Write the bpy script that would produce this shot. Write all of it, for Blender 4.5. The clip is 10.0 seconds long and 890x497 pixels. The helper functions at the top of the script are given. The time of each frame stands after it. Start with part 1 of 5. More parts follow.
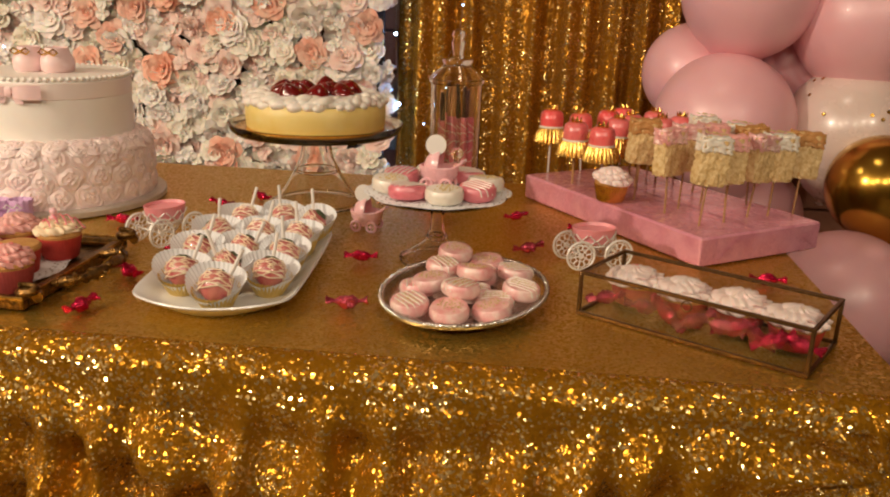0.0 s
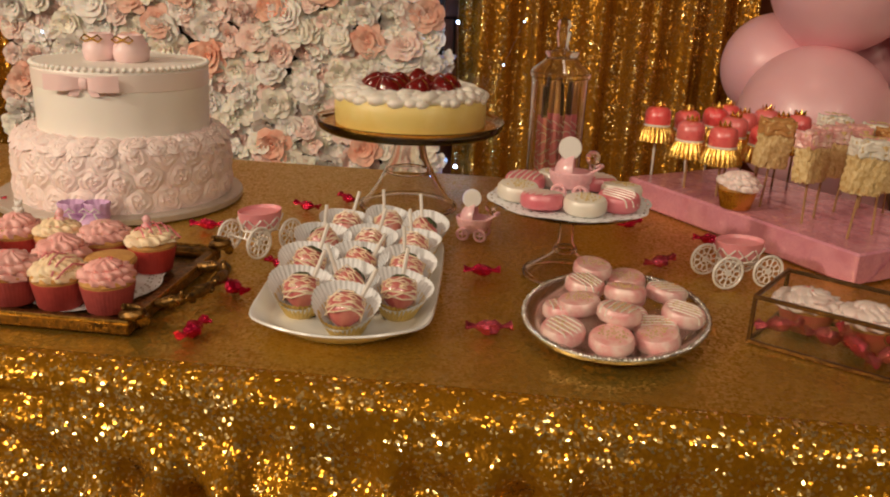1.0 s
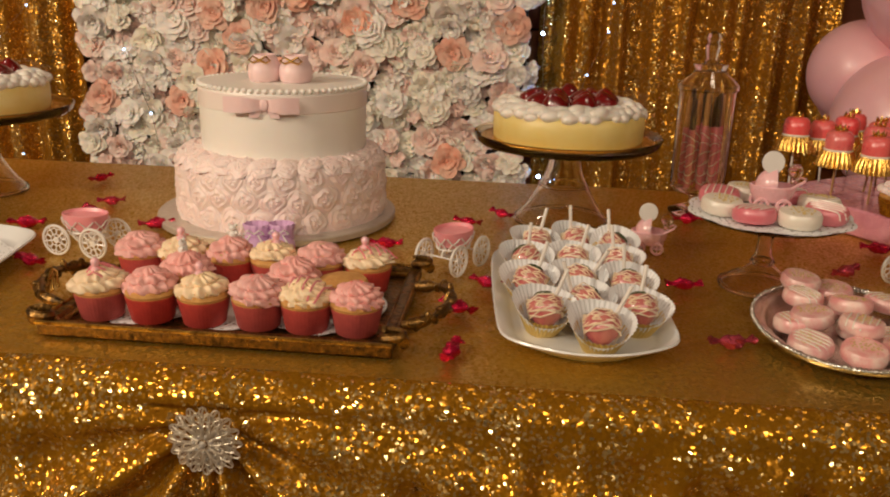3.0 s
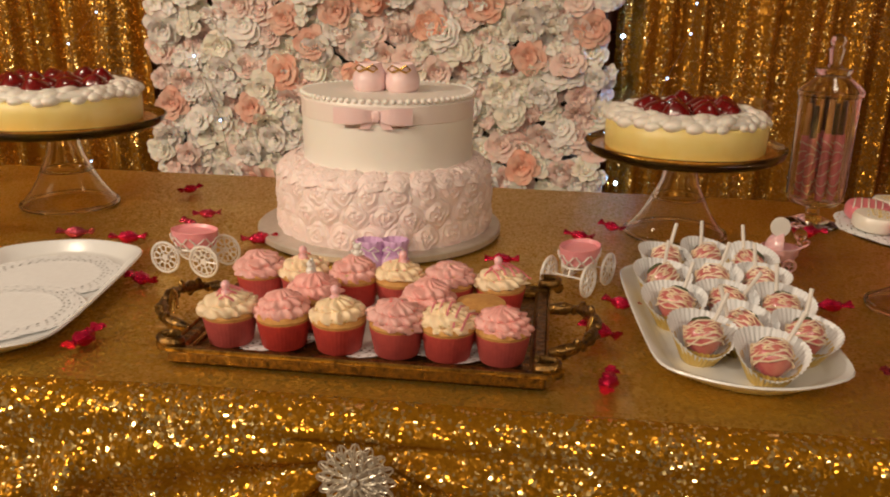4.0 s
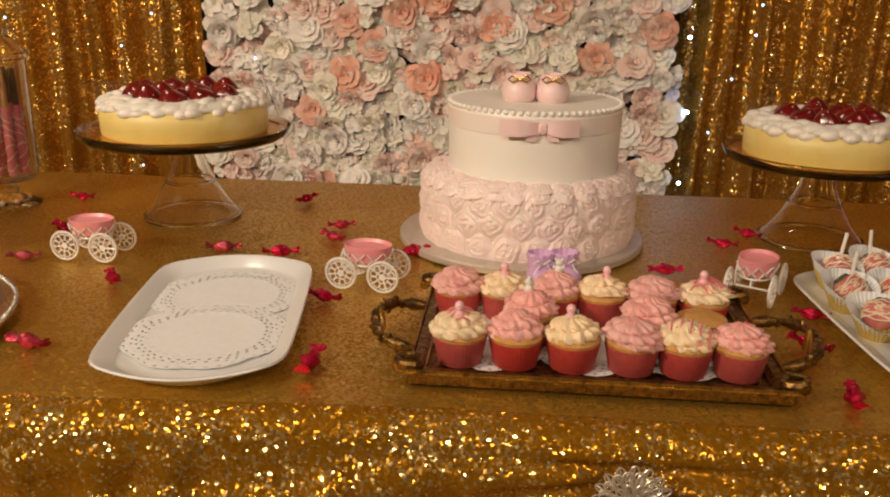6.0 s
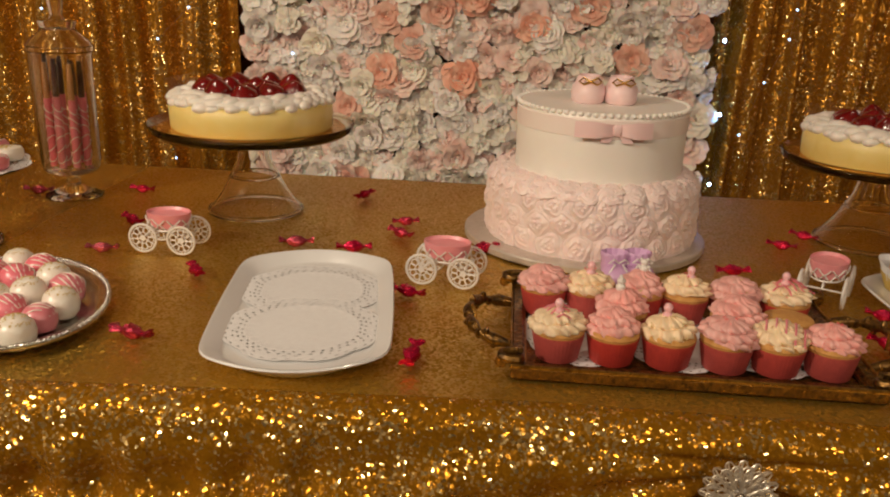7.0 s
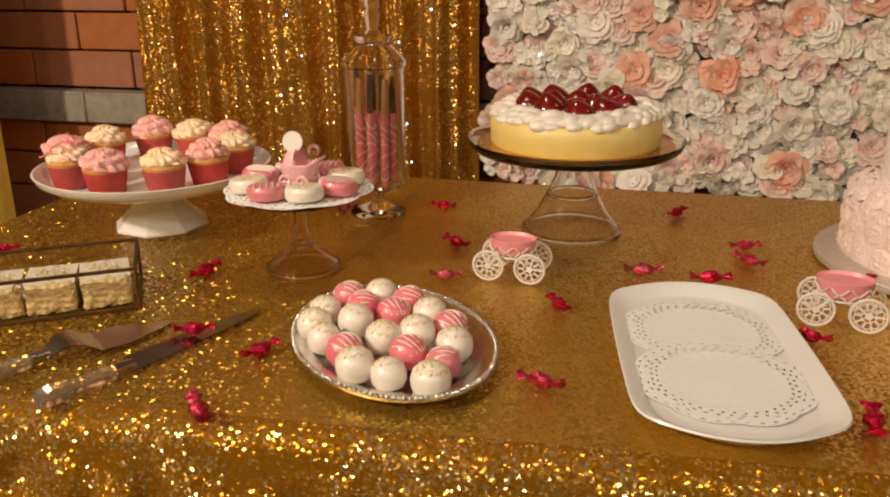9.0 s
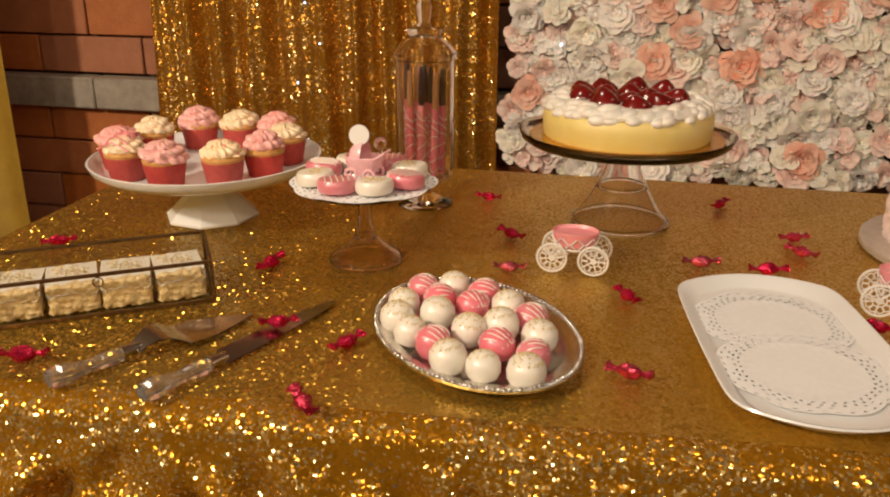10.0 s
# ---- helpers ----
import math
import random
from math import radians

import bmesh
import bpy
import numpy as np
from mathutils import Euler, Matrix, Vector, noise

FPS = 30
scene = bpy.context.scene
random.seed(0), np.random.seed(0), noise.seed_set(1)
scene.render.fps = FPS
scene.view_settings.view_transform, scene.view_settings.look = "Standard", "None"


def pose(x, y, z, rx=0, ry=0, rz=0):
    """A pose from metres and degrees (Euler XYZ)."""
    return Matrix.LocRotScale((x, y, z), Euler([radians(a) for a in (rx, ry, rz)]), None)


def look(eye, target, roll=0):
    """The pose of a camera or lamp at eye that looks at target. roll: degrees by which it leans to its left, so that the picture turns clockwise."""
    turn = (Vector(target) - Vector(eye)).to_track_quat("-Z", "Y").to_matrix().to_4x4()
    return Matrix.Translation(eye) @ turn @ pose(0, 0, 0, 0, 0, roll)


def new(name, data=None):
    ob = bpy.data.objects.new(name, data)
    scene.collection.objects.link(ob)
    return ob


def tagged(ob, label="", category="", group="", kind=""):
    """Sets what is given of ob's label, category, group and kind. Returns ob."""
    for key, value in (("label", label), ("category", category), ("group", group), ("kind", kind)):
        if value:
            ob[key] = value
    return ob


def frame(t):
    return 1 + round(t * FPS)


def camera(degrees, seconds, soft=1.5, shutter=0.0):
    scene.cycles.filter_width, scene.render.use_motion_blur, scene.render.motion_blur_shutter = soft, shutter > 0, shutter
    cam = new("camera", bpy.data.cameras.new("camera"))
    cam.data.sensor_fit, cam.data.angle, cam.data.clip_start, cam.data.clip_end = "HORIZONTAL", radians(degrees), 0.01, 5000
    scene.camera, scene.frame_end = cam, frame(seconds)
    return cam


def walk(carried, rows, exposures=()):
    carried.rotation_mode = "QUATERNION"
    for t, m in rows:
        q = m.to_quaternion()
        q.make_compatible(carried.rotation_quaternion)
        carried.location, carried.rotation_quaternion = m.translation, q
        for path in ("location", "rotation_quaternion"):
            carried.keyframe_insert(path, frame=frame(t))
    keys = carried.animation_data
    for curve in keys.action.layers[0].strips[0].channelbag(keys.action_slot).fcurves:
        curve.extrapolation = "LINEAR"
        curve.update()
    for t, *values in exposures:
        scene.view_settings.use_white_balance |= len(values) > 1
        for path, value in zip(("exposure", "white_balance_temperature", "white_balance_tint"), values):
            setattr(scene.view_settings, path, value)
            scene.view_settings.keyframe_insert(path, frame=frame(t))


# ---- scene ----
cam = camera(56.0, 10.0, soft=2.0)
PATH = [
    (0, (0.837, -0.782, 1.129), (0.638, 1.118, 0.536), 2.0),
    (0.5, (0.757, -0.730, 1.118), (0.562, 1.165, 0.509), 2.3),
    (1, (0.657, -0.678, 1.119), (0.457, 1.213, 0.499), 2.5),
    (1.5, (0.579, -0.668, 1.121), (0.398, 1.220, 0.487), 2.5),
    (2, (0.487, -0.678, 1.127), (0.337, 1.207, 0.477), 1.5),
    (2.2, (0.461, -0.686, 1.128), (0.319, 1.198, 0.471), 1.2),
    (3.3, (0.347, -0.718, 1.126), (0.156, 1.183, 0.532), 1.7),
    (3.5, (0.324, -0.704, 1.123), (0.115, 1.195, 0.530), 1.5),
    (4, (0.248, -0.669, 1.129), (0.007, 1.222, 0.522), 1.0),
    (4.5, (0.193, -0.647, 1.133), (-0.029, 1.240, 0.508), 1.3),
    (5, (0.151, -0.644, 1.133), (-0.045, 1.245, 0.504), 1.8),
    (5.5, (0.061, -0.664, 1.144), (-0.116, 1.228, 0.521), 1.3),
    (5.7, (0.022, -0.675, 1.151), (-0.154, 1.217, 0.527), 1.0),
    (6.8, (-0.131, -0.722, 1.153), (-0.247, 1.174, 0.527), 1.8),
    (7, (-0.147, -0.723, 1.158), (-0.286, 1.168, 0.525), 2.1),
    (7.5, (-0.195, -0.701, 1.159), (-0.431, 1.176, 0.511), 2.2),
    (8, (-0.275, -0.654, 1.171), (-0.645, 1.196, 0.509), 0.9),
    (8.5, (-0.358, -0.642, 1.171), (-0.826, 1.190, 0.518), 0.4),
    (9, (-0.468, -0.670, 1.181), (-0.919, 1.161, 0.513), -0.4),
    (9.5, (-0.540, -0.690, 1.189), (-0.935, 1.146, 0.501), 0.0),
    (10, (-0.585, -0.711, 1.198), (-0.979, 1.120, 0.495), 0.2),
]
EXPOSURES = [(0.0, -0.17), (0.5, -0.22), (1.0, -0.46), (2.0, -0.56), (3.5, -0.52), (4.5, -0.54), (5.5, -0.50), (7.0, -0.78), (7.5, -0.76), (8.0, -0.72), (8.5, -0.68), (9.0, -0.52), (10.0, -0.50)]
walk(cam, [(t, look(eye, target, roll)) for t, eye, target, roll in PATH], EXPOSURES)

# ---- world and lights: a warm function room lit from the ceiling behind the viewer ----
world = bpy.data.worlds.new("room_world")
scene.world = world
world.use_nodes = True
world.node_tree.nodes["Background"].inputs[0].default_value = (1.0, 0.8, 0.6, 1)
world.node_tree.nodes["Background"].inputs[1].default_value = 0.006


def lamp(name, x, y, z, size, power, color, target):
    data = bpy.data.lights.new(name, "AREA")
    data.shape, data.size, data.energy, data.color = "DISK", size, power, color
    ob = new(name, data)
    ob.matrix_world = look((x, y, z), target)
    return ob


WARM = (1.0, 0.81, 0.60)
for lx, ly, lp in ((-2.5, -1.7, 108), (-1.5, -2.6, 24), (-0.4, -2.2, 13), (0.6, -2.6, 12), (1.5, -2.2, 12), (2.4, -1.9, 17)):
    lamp("ceiling_lamp", lx, ly, 2.42, 0.20, lp, WARM, (lx * 0.75, 0.4, 0.75))
lamp("ceiling_lamp", -1.1, 0.55, 2.58, 0.3, 8, WARM, (-1.0, 0.6, 0.7))
lamp("ceiling_lamp", 0.9, 0.55, 2.58, 0.3, 2.5, WARM, (0.9, 0.6, 0.7))

# ---- geometry helpers ----
TAU = 2 * math.pi
T = 0.75                       # height of the table top
rnd = random.Random(7)


def S(*a):
    return Matrix.Diagonal((*a, 1)) if len(a) == 3 else Matrix.Diagonal((a[0], a[0], a[0], 1))


class G:
    """Collects vertices and faces, then becomes one mesh."""

    def __init__(self):
        self.v, self.f = [], []

    def add(self, v, f, m=None):
        o = len(self.v)
        self.v += [tuple(m @ Vector(p)) for p in v] if m is not None else [tuple(p) for p in v]
        self.f += [tuple(i + o for i in q) for q in f]
        return self

    def rings(self, rings, cap0=False, cap1=False, m=None, loop=True):
        n, v, f = len(rings[0]), [], []
        for r in rings:
            v += r
        for i in range(len(rings) - 1):
            for j in range(n if loop else n - 1):
                k = (j + 1) % n
                f.append((i * n + j, i * n + k, (i + 1) * n + k, (i + 1) * n + j))
        if cap0:
            f.append(tuple(range(n - 1, -1, -1)))
        if cap1:
            f.append(tuple((len(rings) - 1) * n + j for j in range(n)))
        return self.add(v, f, m)

    def lathe(self, prof, seg=32, m=None, flute=0, amp=None, cap0=True, cap1=True):
        """prof: (radius, z) from the bottom; amp: share of the radius by which each ring is fluted."""
        rs = []
        for i, (r, z) in enumerate(prof):
            a = amp[i] if amp else 0
            r = max(r, 1e-4)
            rs.append([(r * (1 + a * math.cos(flute * TAU * j / seg)) * math.cos(TAU * j / seg),
                        r * (1 + a * math.cos(flute * TAU * j / seg)) * math.sin(TAU * j / seg), z) for j in range(seg)])
        return self.rings(rs, cap0, cap1, m)

    def ball(self, r, m=None, seg=14, rows=8):
        prof = [(r * math.sin(math.pi * i / rows), -r * math.cos(math.pi * i / rows)) for i in range(rows + 1)]
        return self.lathe(prof, seg, m)

    def tube(self, pts, rad, seg=8, m=None, closed=False):
        pts = [Vector(p) for p in pts]
        n, rs, prev = len(pts), [], None
        for i, p in enumerate(pts):
            a, b = (pts[i - 1], pts[(i + 1) % n]) if closed else (pts[max(i - 1, 0)], pts[min(i + 1, n - 1)])
            d = (b - a).normalized()
            side = prev - d * prev.dot(d) if prev is not None else d.orthogonal()
            side.normalize()
            prev = side
            up = d.cross(side)
            r = rad[i] if isinstance(rad, (list, tuple)) else rad
            rs.append([tuple(p + r * (math.cos(TAU * j / seg) * side + math.sin(TAU * j / seg) * up)) for j in range(seg)])
        if closed:
            rs.append(rs[0])
        return self.rings(rs, not closed, not closed, m)

    def slab(self, w, d, h, r=0.004, bev=0.002, m=None, n=4):
        """A block with rounded corners and chamfered rims, base at z = 0."""
        def outline(ins, z):
            o = []
            for q, (sx, sy) in enumerate(((1, 1), (-1, 1), (-1, -1), (1, -1))):
                rr = max(r - ins, 0.0004)
                for i in range(n + 1):
                    a = (q + i / n) * math.pi / 2
                    o.append((sx * (w / 2 - ins - rr) + rr * math.cos(a), sy * (d / 2 - ins - rr) + rr * math.sin(a), z))
            return o
        return self.rings([outline(bev, 0), outline(0, bev), outline(0, h - bev), outline(bev, h)], True, True, m)

    def grid(self, fn, nu, nv, m=None):
        v = [fn(i / nu, j / nv) for j in range(nv + 1) for i in range(nu + 1)]
        f = [(j * (nu + 1) + i, j * (nu + 1) + i + 1, (j + 1) * (nu + 1) + i + 1, (j + 1) * (nu + 1) + i)
             for j in range(nv) for i in range(nu)]
        return self.add(v, f, m)

    def weld(self):
        seen, remap, keep = {}, [], []
        for p in self.v:
            key = tuple(round(c, 5) for c in p)
            if key not in seen:
                seen[key] = len(keep)
                keep.append(p)
            remap.append(seen[key])
        self.v, self.f = keep, [tuple(remap[i] for i in q) for q in self.f]
        return self

    def mesh(self, name, material, smooth=True, angle=40):
        me = bpy.data.meshes.new(name)
        me.from_pydata(self.v, [], self.f)
        me.materials.append(material)
        if smooth:
            me.shade_smooth()
            me.set_sharp_from_angle(angle=radians(angle))
        return me


def part(name, me, parent, label="", m=None):
    ob = new(name, me)
    ob.parent = parent
    if m is not None:
        ob.matrix_basis = m
    return tagged(ob, label)


def thing(name, m, label, category, group="", kind=""):
    ob = new(name)
    ob.empty_display_size = 0.02
    ob.matrix_basis = m
    return tagged(ob, label, category, group, kind)


def solo(name, me, m, label, category, group="", kind=""):
    ob = new(name, me)
    ob.matrix_basis = m
    return tagged(ob, label, category, group, kind)


# ---- materials ----
def nodes_of(name):
    mt = bpy.data.materials.new(name)
    mt.use_nodes = True
    nt = mt.node_tree
    return mt, nt, nt.nodes["Principled BSDF"]


def plain(name, color, rough=0.5, metal=0.0, color2=None, scale=40.0, mix=(0.35, 0.7), bump=0.0, bscale=200.0, sss=0.0,
          coat=0.0, trans=0.0, ior=1.765, shift=0.0, sheen=0.0, rvar=0.12, spec=0.5):
    """A surface with two colours mixed by two octaves of noise, roughness that varies, fine relief and a shift by object."""
    mt, nt, b = nodes_of(name)
    L = nt.links.new
    b.inputs["Metallic"].default_value = metal
    b.inputs["IOR"].default_value = ior
    b.inputs["Specular IOR Level"].default_value = spec
    b.inputs["Subsurface Weight"].default_value = sss
    if sss:
        b.inputs["Subsurface Radius"].default_value = (0.6, 0.35, 0.25)
        b.inputs["Subsurface Scale"].default_value = 0.006
    b.inputs["Coat Weight"].default_value = coat
    b.inputs["Coat Roughness"].default_value = 0.08
    b.inputs["Transmission Weight"].default_value = trans
    b.inputs["Sheen Weight"].default_value = sheen
    co = nt.nodes.new("ShaderNodeTexCoord")
    no = nt.nodes.new("ShaderNodeTexNoise")
    no.inputs["Scale"].default_value = scale
    no.inputs["Detail"].default_value = 6
    no.inputs["Roughness"].default_value = 0.65
    L(co.outputs["Object"], no.inputs["Vector"])
    ra = nt.nodes.new("ShaderNodeMapRange")
    ra.inputs[1].default_value, ra.inputs[2].default_value = mix
    L(no.outputs["Fac"], ra.inputs[0])
    mx = nt.nodes.new("ShaderNodeMix")
    mx.data_type = "RGBA"
    mx.inputs[6].default_value = (*color, 1)
    mx.inputs[7].default_value = (*(color2 or [c * 0.86 for c in color]), 1)
    L(ra.outputs[0], mx.inputs[0])
    out = mx.outputs[2]
    if shift:
        oi = nt.nodes.new("ShaderNodeObjectInfo")
        hs = nt.nodes.new("ShaderNodeHueSaturation")
        mr = nt.nodes.new("ShaderNodeMapRange")
        mr.inputs[3].default_value, mr.inputs[4].default_value = 1 - shift, 1 + shift
        L(oi.outputs["Random"], mr.inputs[0])
        L(mr.outputs[0], hs.inputs["Value"])
        L(mr.outputs[0], hs.inputs["Saturation"])
        L(out, hs.inputs["Color"])
        out = hs.outputs[0]
    L(out, b.inputs["Base Color"])
    rr = nt.nodes.new("ShaderNodeMapRange")
    rr.inputs[3].default_value, rr.inputs[4].default_value = max(rough - rvar, 0.02), min(rough + rvar, 1)
    L(no.outputs["Fac"], rr.inputs[0])
    L(rr.outputs[0], b.inputs["Roughness"])
    if bump:
        n2 = nt.nodes.new("ShaderNodeTexNoise")
        n2.inputs["Scale"].default_value = bscale
        n2.inputs["Detail"].default_value = 4
        L(co.outputs["Object"], n2.inputs["Vector"])
        bu = nt.nodes.new("ShaderNodeBump")
        bu.inputs["Strength"].default_value = bump
        bu.inputs["Distance"].default_value = 0.002
        L(n2.outputs["Fac"], bu.inputs["Height"])
        L(bu.outputs[0], b.inputs["Normal"])
    return mt


def sequin(name, color, color2, scale, tilt, rough, patch, raised=False, sparse=0.0):
    """Cloth sewn with small metal discs: each cell has a tilt of its own; patches of the nap lie flatter and duller."""
    mt, nt, b = nodes_of(name)
    L = nt.links.new
    co = nt.nodes.new("ShaderNodeTexCoord")
    vo = nt.nodes.new("ShaderNodeTexVoronoi")
    vo.inputs["Scale"].default_value = scale
    L(co.outputs["Object"], vo.inputs["Vector"])
    sub = nt.nodes.new("ShaderNodeVectorMath")
    sub.operation = "SUBTRACT"
    sub.inputs[1].default_value = (0.5, 0.5, 0.5)
    L(vo.outputs["Color"], sub.inputs[0])
    no = nt.nodes.new("ShaderNodeTexNoise")
    no.inputs["Scale"].default_value = patch
    no.inputs["Detail"].default_value = 5
    L(co.outputs["Object"], no.inputs["Vector"])
    am = nt.nodes.new("ShaderNodeMapRange")
    am.inputs[1].default_value, am.inputs[2].default_value = 0.3, 0.7
    am.inputs[3].default_value, am.inputs[4].default_value = tilt * 0.6, tilt * 1.4
    L(no.outputs["Fac"], am.inputs[0])
    sc = nt.nodes.new("ShaderNodeVectorMath")
    sc.operation = "SCALE"
    L(sub.outputs[0], sc.inputs[0])
    L(am.outputs[0], sc.inputs["Scale"])
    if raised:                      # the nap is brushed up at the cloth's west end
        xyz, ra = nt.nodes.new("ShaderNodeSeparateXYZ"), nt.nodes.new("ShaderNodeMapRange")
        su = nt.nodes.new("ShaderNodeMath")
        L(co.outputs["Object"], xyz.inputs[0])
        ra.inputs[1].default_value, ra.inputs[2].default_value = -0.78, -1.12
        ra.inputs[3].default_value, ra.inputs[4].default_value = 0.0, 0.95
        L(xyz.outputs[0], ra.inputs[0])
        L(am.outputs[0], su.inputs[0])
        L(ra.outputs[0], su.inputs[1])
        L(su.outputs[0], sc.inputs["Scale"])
    ge = nt.nodes.new("ShaderNodeNewGeometry")
    ad = nt.nodes.new("ShaderNodeVectorMath")
    L(ge.outputs["Normal"], ad.inputs[0])
    L(sc.outputs[0], ad.inputs[1])
    nm = nt.nodes.new("ShaderNodeVectorMath")
    nm.operation = "NORMALIZE"
    L(ad.outputs[0], nm.inputs[0])
    L(nm.outputs[0], b.inputs["Normal"])
    se = nt.nodes.new("ShaderNodeSeparateColor")
    L(vo.outputs["Color"], se.inputs[0])
    mx = nt.nodes.new("ShaderNodeMix")
    mx.data_type = "RGBA"
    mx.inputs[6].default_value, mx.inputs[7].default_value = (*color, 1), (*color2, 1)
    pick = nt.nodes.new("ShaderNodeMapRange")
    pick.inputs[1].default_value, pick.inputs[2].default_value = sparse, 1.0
    if sparse:                      # sparkle is put into the colour: pale glint discs crowd in some patches
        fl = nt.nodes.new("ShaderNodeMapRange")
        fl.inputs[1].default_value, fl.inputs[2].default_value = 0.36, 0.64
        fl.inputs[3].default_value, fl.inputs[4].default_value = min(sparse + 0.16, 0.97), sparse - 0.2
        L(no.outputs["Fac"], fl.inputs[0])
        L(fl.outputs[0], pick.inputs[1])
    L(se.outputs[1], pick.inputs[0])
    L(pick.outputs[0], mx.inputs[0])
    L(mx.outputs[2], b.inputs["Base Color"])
    if sparse:                      # the dark discs are less metallic, the pale glint discs nearly pure metal
        me = nt.nodes.new("ShaderNodeMapRange")
        me.inputs[3].default_value, me.inputs[4].default_value = 0.55, 0.95
        L(pick.outputs[0], me.inputs[0])
        L(me.outputs[0], b.inputs["Metallic"])
    else:
        b.inputs["Metallic"].default_value = 0.85
    b.inputs["Roughness"].default_value = rough
    b.inputs["Specular IOR Level"].default_value = 0.12
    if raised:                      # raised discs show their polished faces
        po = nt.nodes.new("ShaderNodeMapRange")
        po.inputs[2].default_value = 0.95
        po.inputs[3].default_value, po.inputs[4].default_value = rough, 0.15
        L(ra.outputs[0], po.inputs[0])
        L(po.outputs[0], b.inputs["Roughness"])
    return mt


def glass(name, color=(1, 1, 1), rough=0.0, ior=1.45):
    mt, nt, b = nodes_of(name)
    b.inputs["Base Color"].default_value = (*color, 1)
    b.inputs["Transmission Weight"].default_value = 1
    b.inputs["Roughness"].default_value = rough
    b.inputs["IOR"].default_value = ior
    return mt


def film(name, color, clear, rough=0.05):
    """A thin clear sheet."""
    mt, nt, b = nodes_of(name)
    L = nt.links.new
    tr, gl, mx = nt.nodes.new("ShaderNodeBsdfTransparent"), nt.nodes.new("ShaderNodeBsdfGlossy"), nt.nodes.new("ShaderNodeMixShader")
    tr.inputs[0].default_value = (*color, 1)
    gl.inputs["Roughness"].default_value = rough
    mx.inputs[0].default_value = 1 - clear
    L(tr.outputs[0], mx.inputs[1])
    L(gl.outputs[0], mx.inputs[2])
    L(mx.outputs[0], nt.nodes["Material Output"].inputs["Surface"])
    return mt


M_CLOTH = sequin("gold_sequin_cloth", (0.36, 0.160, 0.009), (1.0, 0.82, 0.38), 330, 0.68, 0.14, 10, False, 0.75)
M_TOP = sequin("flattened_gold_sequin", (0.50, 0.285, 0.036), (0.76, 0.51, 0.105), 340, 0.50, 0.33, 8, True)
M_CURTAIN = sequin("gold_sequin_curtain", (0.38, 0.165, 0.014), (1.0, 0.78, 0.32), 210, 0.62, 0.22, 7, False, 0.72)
M_SATIN = plain("yellow_gold_satin", (0.45, 0.28, 0.03), 0.5, 0.2, (0.36, 0.21, 0.02), 12, bump=0.2, bscale=60)
M_PINKFROST = plain("pink_buttercream", (0.79, 0.36, 0.33), 0.55, color2=(0.84, 0.48, 0.44), scale=60, sss=0.15, bump=0.15, bscale=300, shift=0.06)
M_CREAMFROST = plain("cream_buttercream", (0.85, 0.66, 0.42), 0.55, color2=(0.9, 0.72, 0.5), scale=60, sss=0.15, bump=0.15, bscale=300, shift=0.05)
M_PALEFROST = plain("pale_pink_rosette_icing", (0.88, 0.69, 0.66), 0.5, color2=(0.90, 0.77, 0.74), scale=45, sss=0.2, bump=0.1, bscale=250, shift=0.04)
M_FONDANT = plain("white_fondant", (0.89, 0.86, 0.80), 0.45, color2=(0.87, 0.83, 0.77), scale=14, sss=0.15, bump=0.05, bscale=90)
M_BLUSH = plain("blush_fondant", (0.88, 0.66, 0.66), 0.45, color2=(0.86, 0.62, 0.62), scale=20, sss=0.15)
M_LINER = plain("red_paper_liner", (0.50, 0.042, 0.028), 0.7, color2=(0.40, 0.028, 0.022), scale=90, shift=0.06)
M_SPONGE = plain("golden_sponge", (0.62, 0.33, 0.08), 0.8, color2=(0.48, 0.2, 0.04), scale=120, bump=0.5, bscale=350)
M_CHEESE = plain("yellow_cheesecake", (0.88, 0.72, 0.27), 0.5, color2=(0.85, 0.65, 0.19), scale=35, sss=0.15, bump=0.1, bscale=150)
M_CREAM = plain("whipped_cream", (0.90, 0.86, 0.80), 0.5, color2=(0.82, 0.75, 0.66), scale=70, sss=0.2, bump=0.2, bscale=160)
M_BERRY = plain("glazed_strawberry", (0.20, 0.004, 0.006), 0.16, color2=(0.07, 0.0015, 0.002), scale=70, bump=0.1, bscale=420, coat=0.3, rvar=0.05)
M_GLASS = glass("clear_glass", (1.0, 0.99, 0.97))
M_TINT = glass("smoky_glass", (0.93, 0.86, 0.72))
M_BAND = plain("pale_sheer_ribbon", (0.88, 0.76, 0.72), 0.4, color2=(0.87, 0.80, 0.74), scale=30)
M_PINKGLASS = glass("rose_tinted_glass", (1.0, 0.94, 0.89))
M_FILM = film("acetate_film", (0.985, 0.985, 0.98), 0.955)
M_PANE = film("glass_pane", (0.98, 0.985, 0.98), 0.972)
M_CERAMIC = plain("white_ceramic", (0.81, 0.83, 0.84), 0.25, color2=(0.78, 0.79, 0.80), scale=8, coat=0.3, rvar=0.05)
M_PAPER = plain("white_paper_lace", (0.83, 0.85, 0.87), 0.8, color2=(0.79, 0.80, 0.82), scale=90)
M_SILVER = plain("silver_tray_metal", (0.72, 0.70, 0.66), 0.22, 1.0, (0.6, 0.57, 0.52), 60, bump=0.25, bscale=260, rvar=0.08)
M_STEEL = plain("steel_blade", (0.62, 0.60, 0.57), 0.2, 1.0, (0.5, 0.48, 0.45), 30, rvar=0.08)
